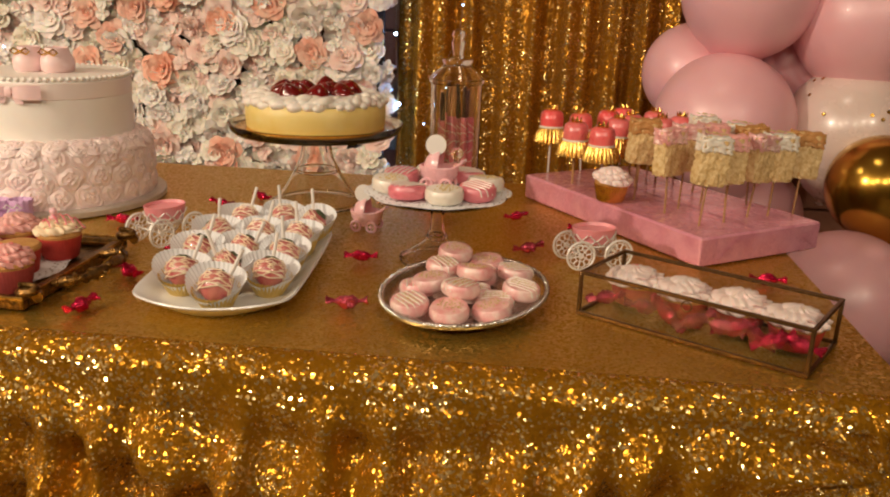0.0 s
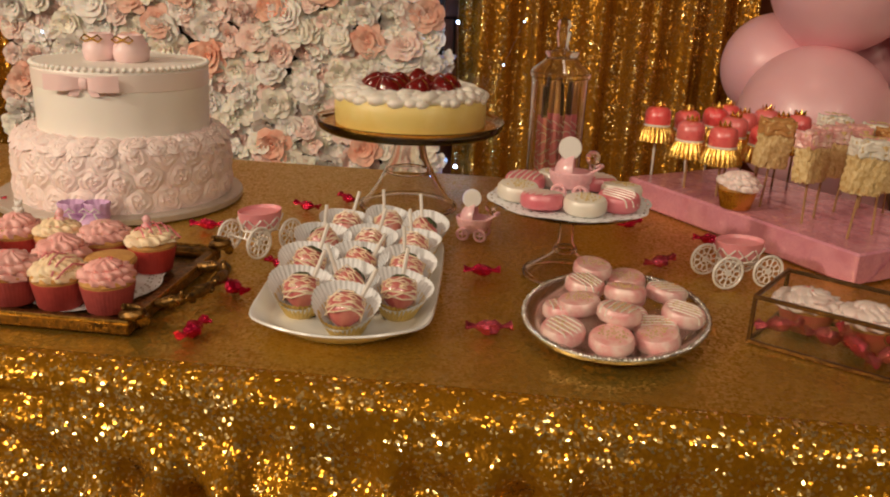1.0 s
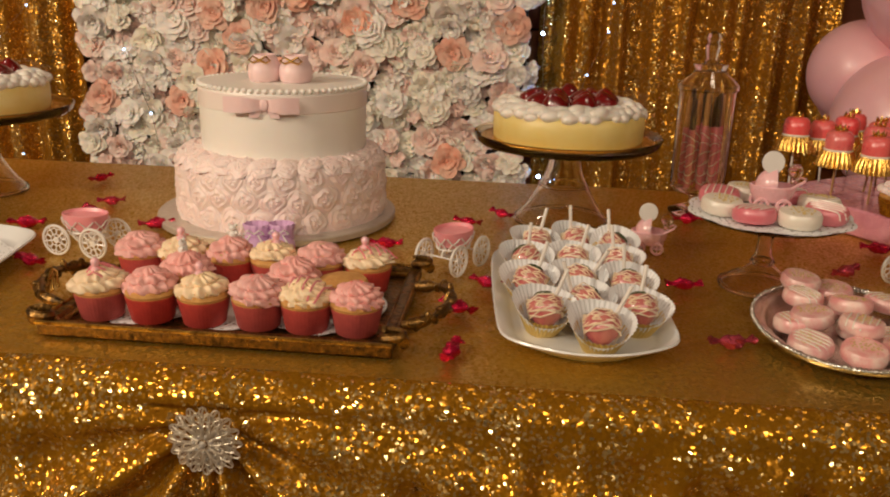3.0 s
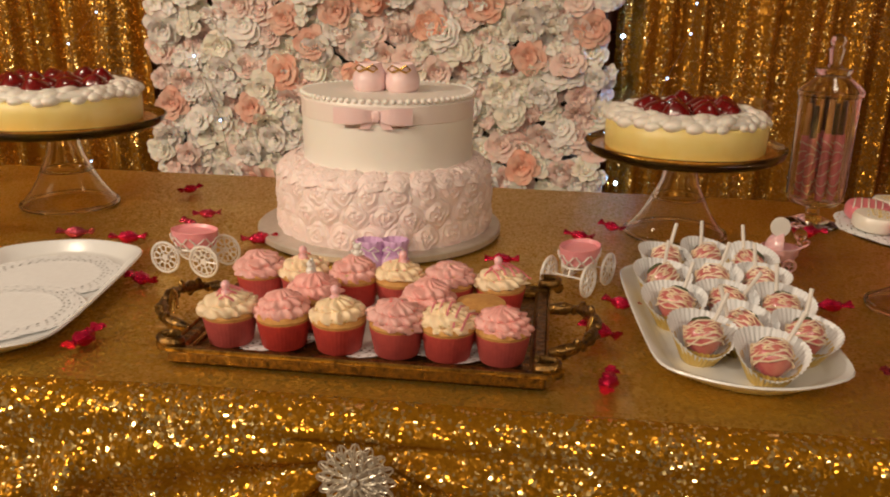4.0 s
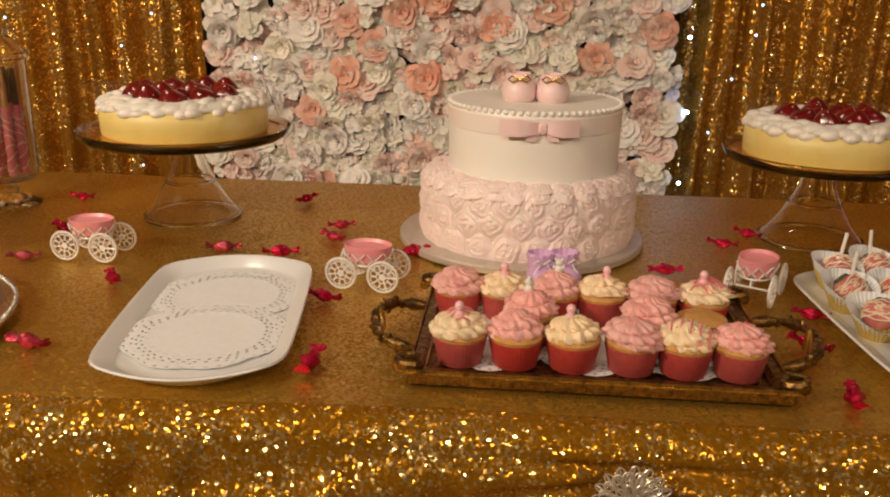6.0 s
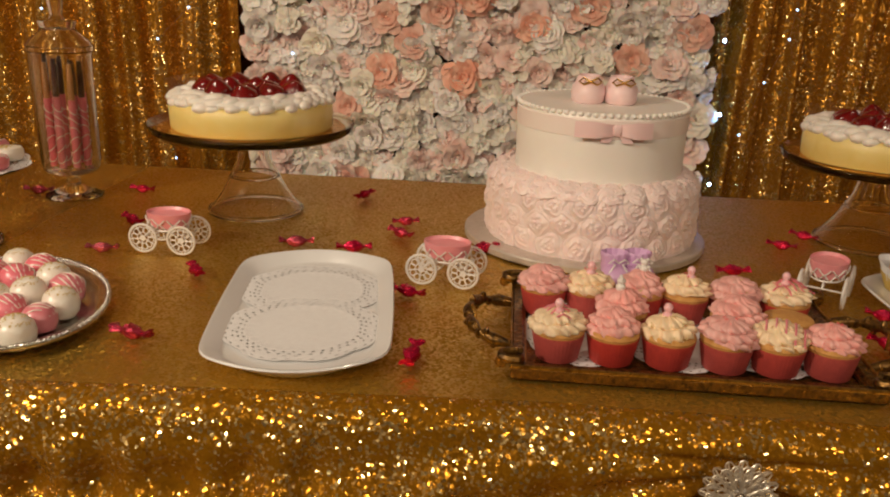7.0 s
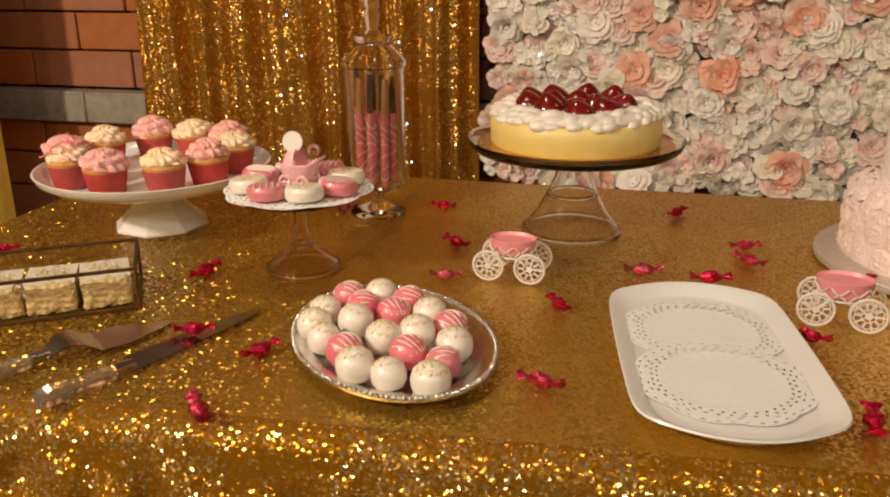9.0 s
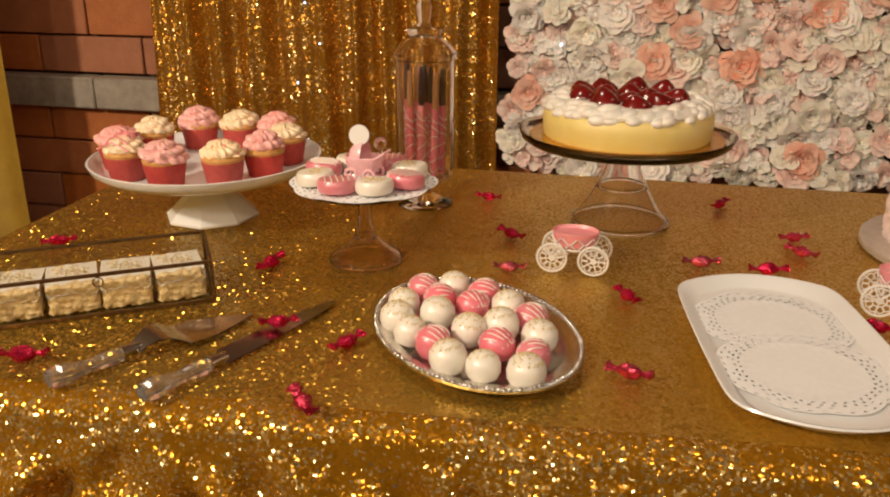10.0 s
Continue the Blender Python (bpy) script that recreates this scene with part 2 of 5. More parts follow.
M_FOIL = plain("red_candy_foil", (0.62, 0.016, 0.07), 0.22, 0.75, (0.34, 0.0, 0.03), 160, bump=0.8, bscale=320, rvar=0.1, shift=0.15)
M_GOLDFOIL = plain("gold_foil", (0.75, 0.47, 0.12), 0.25, 0.95, (0.6, 0.33, 0.06), 90, bump=0.2, bscale=300)
M_ANTIQUE = plain("antique_gilt_metal", (0.30, 0.155, 0.03), 0.3, 0.85, (0.03, 0.017, 0.008), 130, mix=(0.35, 0.65), bump=0.8, bscale=170)
M_GILT = plain("bright_gilt_edge", (0.62, 0.38, 0.09), 0.3, 0.95, (0.16, 0.08, 0.02), 90, mix=(0.4, 0.65), bump=0.4)
M_CRYSTAL = plain("cut_crystal", (0.97, 0.96, 0.95), 0.07, trans=0.92, rvar=0.05)
M_BRASS = plain("dark_brass_strip", (0.20, 0.11, 0.04), 0.4, 0.9, (0.1, 0.055, 0.02), 80)
M_PINKPLASTIC = plain("pink_plastic", (0.89, 0.54, 0.57), 0.28, color2=(0.87, 0.47, 0.51), scale=30, sss=0.2)
M_WHITEPLASTIC = plain("white_plastic", (0.80, 0.77, 0.73), 0.35, color2=(0.76, 0.73, 0.69), scale=30)
M_PURPLE = plain("lilac_satin_ribbon", (0.60, 0.34, 0.60), 0.45, color2=(0.68, 0.42, 0.68), scale=60, bump=0.2)
M_PINKCOAT = plain("pink_candy_coating", (0.71, 0.16, 0.21), 0.35, color2=(0.76, 0.24, 0.28), scale=50, sss=0.1, shift=0.08)
M_WHITECOAT = plain("white_candy_coating", (0.84, 0.79, 0.70), 0.35, color2=(0.8, 0.74, 0.64), scale=50, sss=0.1)
M_MARBLE = plain("marbled_pink_coating", (0.77, 0.33, 0.33), 0.35, color2=(0.87, 0.64, 0.58), scale=48, mix=(0.38, 0.62), sss=0.1, shift=0.07)
M_GLITTER = plain("gold_sugar", (0.70, 0.52, 0.20), 0.5, 0.15, (0.55, 0.42, 0.14), 200)
M_APPLE = plain("coral_pink_coating", (0.80, 0.11, 0.12), 0.3, color2=(0.84, 0.18, 0.16), scale=40, sss=0.1, shift=0.06)
M_KRISP = plain("puffed_rice_bar", (0.82, 0.63, 0.32), 0.6, color2=(0.62, 0.40, 0.14), scale=160, mix=(0.4, 0.62), bump=1.0, bscale=230)
M_BISCUIT = plain("toasted_biscuit", (0.55, 0.27, 0.07), 0.6, color2=(0.45, 0.2, 0.05), scale=70, bump=0.3)
M_STICK = plain("kraft_stick", (0.42, 0.22, 0.08), 0.6, color2=(0.35, 0.17, 0.06), scale=60)
M_WSTICK = plain("white_paper_stick", (0.84, 0.80, 0.74), 0.6)
M_PINKPAPER = plain("pink_wrapping_paper", (0.79, 0.36, 0.45), 0.27, color2=(0.62, 0.21, 0.30), scale=38, mix=(0.3, 0.7), bump=1.0, bscale=34, coat=0.6)
M_CHOC = plain("dark_chocolate", (0.055, 0.018, 0.008), 0.35, color2=(0.035, 0.012, 0.006), scale=50)
M_LEAF = plain("strawberry_leaf", (0.07, 0.10, 0.025), 0.6, color2=(0.04, 0.06, 0.02), scale=80)
M_BOARD = plain("silver_cake_board", (0.60, 0.54, 0.48), 0.4, 0.35, (0.52, 0.46, 0.40), 70, bump=0.3, bscale=300)
M_WAX = plain("pink_wax", (0.82, 0.33, 0.36), 0.4, color2=(0.78, 0.27, 0.31), scale=40, sss=0.3)
M_PASTE = plain("bright_silver_wire", (0.88, 0.82, 0.70), 0.36, 0.75, (0.62, 0.55, 0.44), 120, rvar=0.1)
M_GEM = plain("crystal_paste", (0.90, 0.87, 0.80), 0.06, 0.5, (0.42, 0.38, 0.33), 200, rvar=0.05)
M_BALLOON = plain("pink_balloon_rubber", (0.89, 0.52, 0.56), 0.38, color2=(0.87, 0.47, 0.52), scale=5, sss=0.3, coat=0.05)
M_WBALLOON = plain("white_balloon_rubber", (0.80, 0.66, 0.60), 0.28, color2=(0.76, 0.6, 0.55), scale=5, sss=0.2, coat=0.2)
M_GBALLOON = plain("gold_chrome_balloon", (0.55, 0.33, 0.05), 0.2, 0.95, (0.48, 0.27, 0.04), 5, rvar=0.04)
M_BRICK = plain("red_brown_block", (0.44, 0.16, 0.06), 0.7, color2=(0.36, 0.12, 0.045), scale=22, bump=0.5, bscale=120, shift=0.15)
M_MORTAR = plain("dark_mortar", (0.22, 0.10, 0.05), 0.9, color2=(0.14, 0.07, 0.035), scale=40, bump=0.5)
M_LEDGE = plain("grey_stone_ledge", (0.42, 0.36, 0.28), 0.7, color2=(0.25, 0.21, 0.16), scale=16, bump=0.4, bscale=90, shift=0.1)
M_FLOOR = plain("brown_floor", (0.13, 0.075, 0.04), 0.6, color2=(0.1, 0.055, 0.03), scale=3, bump=0.2)
M_WALL = plain("warm_wall_paint", (0.30, 0.20, 0.12), 0.85, color2=(0.26, 0.17, 0.10), scale=4, bump=0.2)
M_CEIL = plain("ceiling_paint", (0.42, 0.33, 0.24), 0.9, scale=4, bump=0.2)
# near-black colour stands in for deep shade in the gaps between flowers
M_GAPSHADE = plain("gap_shade_backing", (0.03, 0.022, 0.016), 0.9)
FLOWERS = [plain("ivory_silk_petal", (0.92, 0.87, 0.77), 0.8, color2=(0.89, 0.80, 0.66), scale=25, sss=0.35, shift=0.06),
           plain("white_silk_petal", (0.93, 0.88, 0.82), 0.8, color2=(0.90, 0.81, 0.75), scale=25, sss=0.35, shift=0.05),
           plain("blush_silk_petal", (0.88, 0.60, 0.53), 0.75, color2=(0.90, 0.76, 0.68), scale=25, sss=0.35, shift=0.07),
           plain("salmon_silk_petal", (0.80, 0.36, 0.25), 0.75, color2=(0.88, 0.60, 0.47), scale=25, sss=0.3, shift=0.08)]


def bulb_material(name, color, power):
    mt, nt, b = nodes_of(name)
    b.inputs["Emission Color"].default_value = (*color, 1)
    b.inputs["Emission Strength"].default_value = power
    return mt


M_DIP = plain("dipped_strawberry_coating", (0.50, 0.095, 0.11), 0.3, color2=(0.60, 0.22, 0.17), scale=55, mix=(0.4, 0.62), coat=0.2)
M_GOLDCASE = plain("gold_lacquered_paper", (0.74, 0.54, 0.15), 0.35, 0.35, (0.62, 0.42, 0.09), 60)
M_DRIZZLE = plain("cream_drizzle", (0.86, 0.66, 0.42), 0.35, color2=(0.84, 0.74, 0.6), scale=70, sss=0.1)
M_EDGEBULB = bulb_material("bright_blue_led", (0.22, 0.45, 1.0), 420)
M_BULB = bulb_material("blue_white_led", (0.40, 0.65, 1.0), 8)

# ---- structure: room shell, block wall, ledge ----
WALL_Y = 1.96
solo("floor", G().slab(8.4, 6.9, 0.1, 0.01, 0.005).mesh("floor", M_FLOOR), pose(0, -1.2, -0.1), "brown floor of the function room", "floor", kind="structure")
solo("ceiling", G().slab(8.4, 6.9, 0.1, 0.01, 0.005).mesh("ceiling", M_CEIL), pose(0, -1.2, 2.7), "pale plain ceiling", "ceiling", kind="structure")
solo("wall_south", G().slab(8.4, 0.12, 2.7, 0.01, 0.005).mesh("wall_south", M_WALL), pose(0, -4.56, 0), "plain warm painted wall", "wall", kind="structure")
for wn, wx in (("wall_west", -4.16), ("wall_east", 4.16)):
    solo(wn, G().slab(0.12, 6.46, 2.7, 0.01, 0.005).mesh(wn, M_WALL), pose(wx, -1.265, 0), "plain warm painted wall", "wall", kind="structure")
wall_north = solo("wall_north", G().slab(8.4, 0.15, 2.7, 0.01, 0.005).mesh("wall_north", M_MORTAR), pose(0, WALL_Y + 0.09, 0),
                  "red-brown block wall with dark mortar joints", "wall", kind="structure")

# ---- table and sequin cloth ----
X0, X1, Y1 = -1.53, 1.24, 0.92
table = thing("banquet_table", pose(0, 0, 0), "long banquet table hidden under a gold cloth", "table")
part("tabletop", G().slab(X1 - X0 - 0.03, Y1 - 0.03, 0.03, 0.02, 0.004).mesh("tabletop", M_WALL), table, m=pose((X0 + X1) / 2, Y1 / 2, T - 0.036))
leg_me = G().tube([(0, 0, 0), (0, 0, T - 0.037)], 0.016, 10).mesh("leg", M_STEEL)
for lx in (X0 + 0.12, X1 - 0.12):
    for ly in (0.1, Y1 - 0.1):
        part("leg", leg_me, table, m=pose(lx, ly, 0))

R_EDGE = 0.034                 # roll of the cloth over the table edge
GEMS = [(0.082, 0.697), (1.215, 0.668)]


def fold(x, z):
    """How far the front of the cloth stands out at x and height z."""
    d = max(T - R_EDGE - z, 0.0)
    w = min(d / 0.12, 1.0)
    out = 0.017 * w * math.sin(84 * x + 30 * d * noise.noise((x * 1.6, 0.5, 2.2)) + 3.0 * noise.noise((x * 4, z * 3, 0.3))) + 0.008 * w * math.sin(118 * x + 14 * d + 2.2 * noise.noise((x * 9, z * 5, 4.1)))
    near = 0.0
    for gx, gz in GEMS:
        dx, dz = x - gx, z - gz
        rho = math.hypot(dx, dz) + 1e-6
        k = math.exp(-(rho / 0.20) ** 2)
        near = max(near, k)
        a = math.atan2(dz, abs(dx))
        out = out * (1 - k) + k * (0.026 * min(rho / 0.05, 1) * math.sin(11 * a + 9 * rho + 1.3 * (dx > 0)) * (0.25 + 0.75 * w))
        out -= 0.012 * math.exp(-(rho / 0.05) ** 2)
    span = (x - 0.082) / 1.15
    sag = 0.16 * (4 * (span % 1.0) * (1 - span % 1.0))
    out += 0.022 * w * (1 - near) * math.sin((z + sag * 1.5) * 62 + 2.5 * noise.noise((x * 5, z * 4, 7.7)))
    return out + 0.030 * w


def edge_line(x):
    """The front edge runs a little forward towards the west end."""
    return -0.075 * min(max((-0.1 - x) / 1.2, 0.0), 1.2)


def cloth_front(u, v):
    x = X0 + (X1 - X0) * u
    ef = edge_line(x)
    if v < 0.30:                      # the flat top
        y = Y1 - (Y1 - R_EDGE) * v / 0.30
        ripple = 0.0008 * noise.noise((x * 7, y * 7, 1.0))
        return (x, y + ef * (1 - y / Y1), T - 0.0012 + ripple)
    if v < 0.36:                      # the rounded edge
        a = (v - 0.30) / 0.06 * math.pi / 2
        rq = R_EDGE + 0.006 * noise.noise((x * 9, 0.0, 3.3))
        return (x, R_EDGE + ef - rq * math.sin(a), T - R_EDGE + (R_EDGE - 0.0012) * math.cos(a))
    z = (T - R_EDGE) * (1 - (v - 0.36) / 0.64)
    return (x, ef - fold(x, z) - 0.006 * noise.noise((x * 9, 0.0, 3.3)), max(z, 0.004))


def cloth_side(x_edge, sign):
    def fn(u, v):
        y = edge_line(x_edge) * (1 - u) + Y1 * u
        z = (T - 0.002) * (1 - v)
        w = min(v / 0.15, 1)
        return (x_edge + sign * (0.012 * min(v / 0.03, 1) + w * (0.016 + 0.014 * math.sin(34 * y + 2 * noise.noise((y * 4, z * 2, 9))))), y, max(z, 0.004))
    return fn


def cloth_back(u, v):
    x = X0 + (X1 - X0) * u
    z = (T - 0.002) * (1 - v)
    return (x, Y1 + 0.004 + min(v / 0.1, 1) * (0.012 + 0.01 * math.sin(40 * x)), max(z, 0.004))


cloth = thing("tablecloth", pose(0, 0, 0), "gold sequin tablecloth gathered into swags along the table front", "tablecloth")
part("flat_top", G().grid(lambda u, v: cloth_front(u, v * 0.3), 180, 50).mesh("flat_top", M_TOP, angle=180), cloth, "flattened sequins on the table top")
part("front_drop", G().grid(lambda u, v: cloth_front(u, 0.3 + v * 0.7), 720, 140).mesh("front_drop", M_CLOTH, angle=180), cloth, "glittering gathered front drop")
part("side_drop", G().grid(cloth_side(X0, -1), 70, 60).mesh("side_drop", M_CLOTH, angle=180), cloth)
part("side_drop", G().grid(cloth_side(X1, 1), 70, 60).mesh("side_drop", M_CLOTH, angle=180), cloth)
part("back_drop", G().grid(cloth_back, 160, 12).mesh("back_drop", M_CLOTH, angle=180), cloth)

# ---- hanging sequin curtains ----


def curtain(x0, x1, y, seed, tilt):
    def fn(u, v):
        z = 2.3 * (1 - v)
        n1 = noise.noise((u * 5, seed, z * 0.5))
        lean = tilt * v
        x = x0 + (x1 - x0) * (u + 0.012 * n1) + lean * (1 - abs(2 * u - 1))
        yy = y + 0.030 * math.sin(TAU * u * (x1 - x0) / 0.135 + 5 * n1) + 0.011 * math.sin(TAU * u * (x1 - x0) / 0.052 + 8 * n1 + 0.8 * z) + 0.006 * noise.noise((u * 60, seed, z * 2.5))
        return (x, yy, max(z, 0.006))
    g = G().grid(fn, int((x1 - x0) * 170), 40)
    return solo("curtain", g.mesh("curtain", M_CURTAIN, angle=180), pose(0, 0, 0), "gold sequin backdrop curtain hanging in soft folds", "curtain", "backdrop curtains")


curtain(-2.075, -0.962, 1.75, 2.0, 0.02)
curtain(0.405, 1.222, 1.75, 5.0, -0.02)


def satin(u, v):
    z = 2.3 * (1 - v)
    return (-3.06 + 0.62 * u - 0.05 * v * u, 1.58 + 0.02 * math.sin(u * 16 + z), max(z, 0.006))


solo("satin_panel", G().grid(satin, 60, 20).mesh("satin_panel", M_SATIN, angle=180), pose(0, 0, 0), "plain yellow-gold satin drape hanging by the block wall", "drape")

# ---- flower wall ----


def flower_mesh(name, material, layers, size, seed):
    r = random.Random(seed)
    g = G()
    for li, (count, r0, length, lift, width) in enumerate(layers):
        for p in range(count):
            a = TAU * (p + 0.5 * (li % 2)) / count + r.uniform(-0.2, 0.2)
            lf, ln, wd = lift + r.uniform(-0.18, 0.18), length * r.uniform(0.85, 1.15), width * r.uniform(0.85, 1.15)
            ca, sa = math.cos(a), math.sin(a)
            curl = r.uniform(0.25, 0.6)

            def fn(u, v):
                s = (u - 0.5) * 2
                w = wd * 1.08 * math.sin(math.pi * (0.10 + 0.58 * v)) * s * (1 - 0.12 * v ** 6)
                vv = v * (1 - 0.16 * s ** 4 * v)
                rad = r0 + ln * vv * math.cos(lf) + curl * ln * 0.45 * vv ** 3
                h = ln * vv * math.sin(lf) - curl * ln * 0.5 * vv ** 3 + 0.30 * wd * (s * s - 0.4) * (1 - v * 0.6) + 0.055 * math.sin(3.5 * s + 7 * a + 2 * v) * v * v
                return (size * (rad * ca - w * sa), size * (rad * sa + w * ca), size * h)
            g.grid(fn, 7, 6)
    g.ball(size * 0.13, pose(0, 0, size * 0.12), 8, 5)
    return g.mesh(name, material, angle=180)


ROSE = [(3, 0.03, 0.36, 1.45, 0.26), (4, 0.09, 0.52, 1.3, 0.38), (5, 0.18, 0.66, 1.05, 0.50), (6, 0.26, 0.78, 0.7, 0.54), (6, 0.30, 0.84, 0.35, 0.56)]
OPEN = [(3, 0.04, 0.38, 1.3, 0.28), (5, 0.12, 0.60, 1.0, 0.44), (5, 0.22, 0.76, 0.65, 0.54), (6, 0.30, 0.84, 0.3, 0.56)]
FLUFF = [(5, 0.05, 0.34, 1.3, 0.26), (7, 0.18, 0.46, 1.05, 0.34), (8, 0.34, 0.52, 0.75, 0.38), (9, 0.46, 0.56, 0.35, 0.40), (6, 0.10, 0.42, 1.2, 0.28)]
kinds = []
for mi, fm in enumerate(FLOWERS):
    for shape in (ROSE, OPEN, FLUFF):
        kinds.append((mi, flower_mesh("flower", fm, shape, 0.039, len(kinds) + 3)))
ROSES = [(-0.507, 1.026), (-0.435, 0.961), (-0.613, 0.775), (-0.101, 1.015), (0.048, 1.072), (0.170, 0.939), (0.337, 1.017), (0.165, 0.635), (-0.855, 0.781),
         (-0.289, 0.871), (-0.517, 0.877), (-0.105, 0.624), (-0.590, 0.555), (-0.355, 1.049)]
wall_fl = thing("flower_wall", pose(0, 0, 0), "backdrop panel covered in ivory, blush and salmon silk flowers", "flower wall")
FX0, FX1, FZ0, FZ1 = -0.89, 0.375, 0.56, 1.42
part("backing", G().slab(FX1 - FX0, 0.03, FZ1 - FZ0, 0.004, 0.002).mesh("backing", M_GAPSHADE), wall_fl, "backing board coloured dark as the shade between the flowers", pose((FX0 + FX1) / 2, 1.716, FZ0))
frnd = random.Random(21)
row = 0
zz = FZ0 + 0.02
while zz < FZ1:
    xx = FX0 + (0.0 if row % 2 else 0.03)
    while xx < FX1 + 0.01:
        pick = frnd.random()
        mi = 3 if pick < 0.105 and zz > 1.1 else 2 if pick < 0.34 else 1 if pick < 0.66 else 0
        me = frnd.choices([k[1] for k in kinds if k[0] == mi], (1, 1, 0) if mi == 3 else (2, 2, 3) if mi == 2 else (1, 1, 3))[0]
        s = min(frnd.uniform(0.75, 1.25) * (0.95 if mi == 3 else 1.0), 1.08)
        m = (pose(xx + frnd.uniform(-0.014, 0.014), 1.695 - frnd.uniform(0.0, 0.045) - (0.022 if mi == 3 else 0), zz + frnd.uniform(-0.014, 0.014)) @
             pose(0, 0, 0, 90 + frnd.uniform(-34, 34), frnd.uniform(-34, 34), 0) @ pose(0, 0, 0, 0, 0, frnd.uniform(0, 360)) @ S(s))
        if min(math.hypot(xx - rx, zz - rz) for rx, rz in ROSES) > 0.032:
            part("flower", me, wall_fl, m=m)
        xx += 0.061 if zz < 1.12 else 0.080
    zz += 0.052 if zz < 1.12 else 0.066
    row += 1

for rx, rz in ROSES:
    m = pose(rx, 1.655, rz) @ pose(0, 0, 0, 90 + frnd.uniform(-12, 12), frnd.uniform(-15, 15), 0) @ pose(0, 0, 0, 0, 0, frnd.uniform(0, 360)) @ S(frnd.uniform(0.98, 1.18))
    part("flower", frnd.choice([k[1] for k in kinds if k[0] == 3][:2]), wall_fl, "salmon silk rose", m)


def floret(g, m, r, size):
    """A small hydrangea floret: four or five cupped petals."""
    n = r.choice((4, 5))
    for p in range(n):
        ca, sa = math.cos(TAU * p / n), math.sin(TAU * p / n)
        up = r.uniform(0.1, 0.7)

        def fn(u, v):
            s, w = (u - 0.5) * 2, size * 0.62 * math.sin(math.pi * (0.12 + 0.68 * v))
            rad = size * v * (1 - 0.15 * s * s)
            return m @ Vector((rad * ca - w * s * sa, rad * sa + w * s * ca, size * (up * v - 0.4 * v ** 3 + 0.25 * s * s)))
        g.grid(fn, 3, 3)


for fi, fm in enumerate(FLOWERS[:3]):
    fill = G()
    for k in range((110, 130, 60)[fi]):
        head = pose(frnd.uniform(FX0 - 0.012, FX1 + 0.012), 1.689 - frnd.uniform(0.0, 0.034), frnd.uniform(FZ0, FZ1))
        for q in range(3):
            floret(fill, head @ pose(frnd.uniform(-0.02, 0.02), frnd.uniform(-0.008, 0.008), frnd.uniform(-0.02, 0.02)) @
                   pose(0, 0, 0, 90 + frnd.uniform(-40, 40), frnd.uniform(-40, 40), 0) @ pose(0, 0, 0, 0, 0, frnd.uniform(0, 360)), frnd, frnd.uniform(0.016, 0.026))
    tagged(part("floret_filling", fill.mesh("floret_filling", fm, angle=180), wall_fl), kind="stuff")
solo("backdrop_stand", G().tube([(FX0 + 0.05, 1.765, 0), (FX0 + 0.05, 1.765, 1.5), (FX1 - 0.05, 1.765, 1.5), (FX1 - 0.05, 1.765, 0)], 0.012, 8).mesh("backdrop_stand", M_STEEL),
     pose(0, 0, 0), "thin metal frame behind the flower panel", "stand")

# ---- tiered cake ----
CX, CY = -0.012, 0.604
cake = thing("tiered_cake", pose(CX, CY, T), "two-tier cake, pale pink rosette icing below and smooth white above", "cake")
part("cake_board", G().lathe([(0.190, 0), (0.193, 0.002), (0.193, 0.010), (0.191, 0.012)], 72).mesh("cake_board", M_BOARD), cake, "silver covered round board", pose(-0.008, 0, 0))
UP = pose(0.006, 0, 0) @ S(1.08, 1.08, 1.0)      # the upper tier sits a little off the middle
part("bottom_tier", G().lathe([(0.164, 0.0121), (0.166, 0.09), (0.158, 0.108), (0.14, 0.117), (0.1, 0.119)], 72).mesh("bottom_tier", M_PALEFROST), cake)
part("top_tier", G().lathe([(0.121, 0.112), (0.1215, 0.17), (0.121, 0.218), (0.119, 0.221)], 80).mesh("top_tier", M_FONDANT), cake, "smooth white upper tier", UP)


def rosette_mesh(seed):
    """A piped rose: a ridged ribbon of icing wound in a flat spiral, its petals broken and uneven."""
    ph = seed * 1.7
    nr, na = 20, 40
    v, f = [], []
    for i in range(nr + 1):
        q = i / nr
        for j in range(na):
            a = TAU * j / na
            wob = noise.noise((2.2 * math.cos(a), 2.2 * math.sin(a), q * 2.5 + ph))
            r = 0.0235 * q * (1 + 0.07 * math.sin(4 * a + ph) + 0.06 * wob)
            turn = (q * 2.8 + 0.42 * wob - j / na + 0.1 * math.sin(3 * a + ph)) % 1.0
            ridge = (1 - turn) ** 1.5 if turn > 0.12 else turn / 0.12 * 0.82
            h = 0.0060 * (1 - q ** 2.6) + 0.0042 * ridge * (1 - 0.35 * q) * (0.8 + 0.9 * wob) * (0.72 + 0.28 * math.sin(5 * a + 4 * q + ph)) - 0.0040
            v.append((r * math.cos(a), r * math.sin(a), h))
    for i in range(nr):
        for j in range(na):
            k = (j + 1) % na
            f.append((i * na + j, i * na + k, (i + 1) * na + k, (i + 1) * na + j))
    return G().add(v, f).mesh("rosette", M_PALEFROST, angle=180)


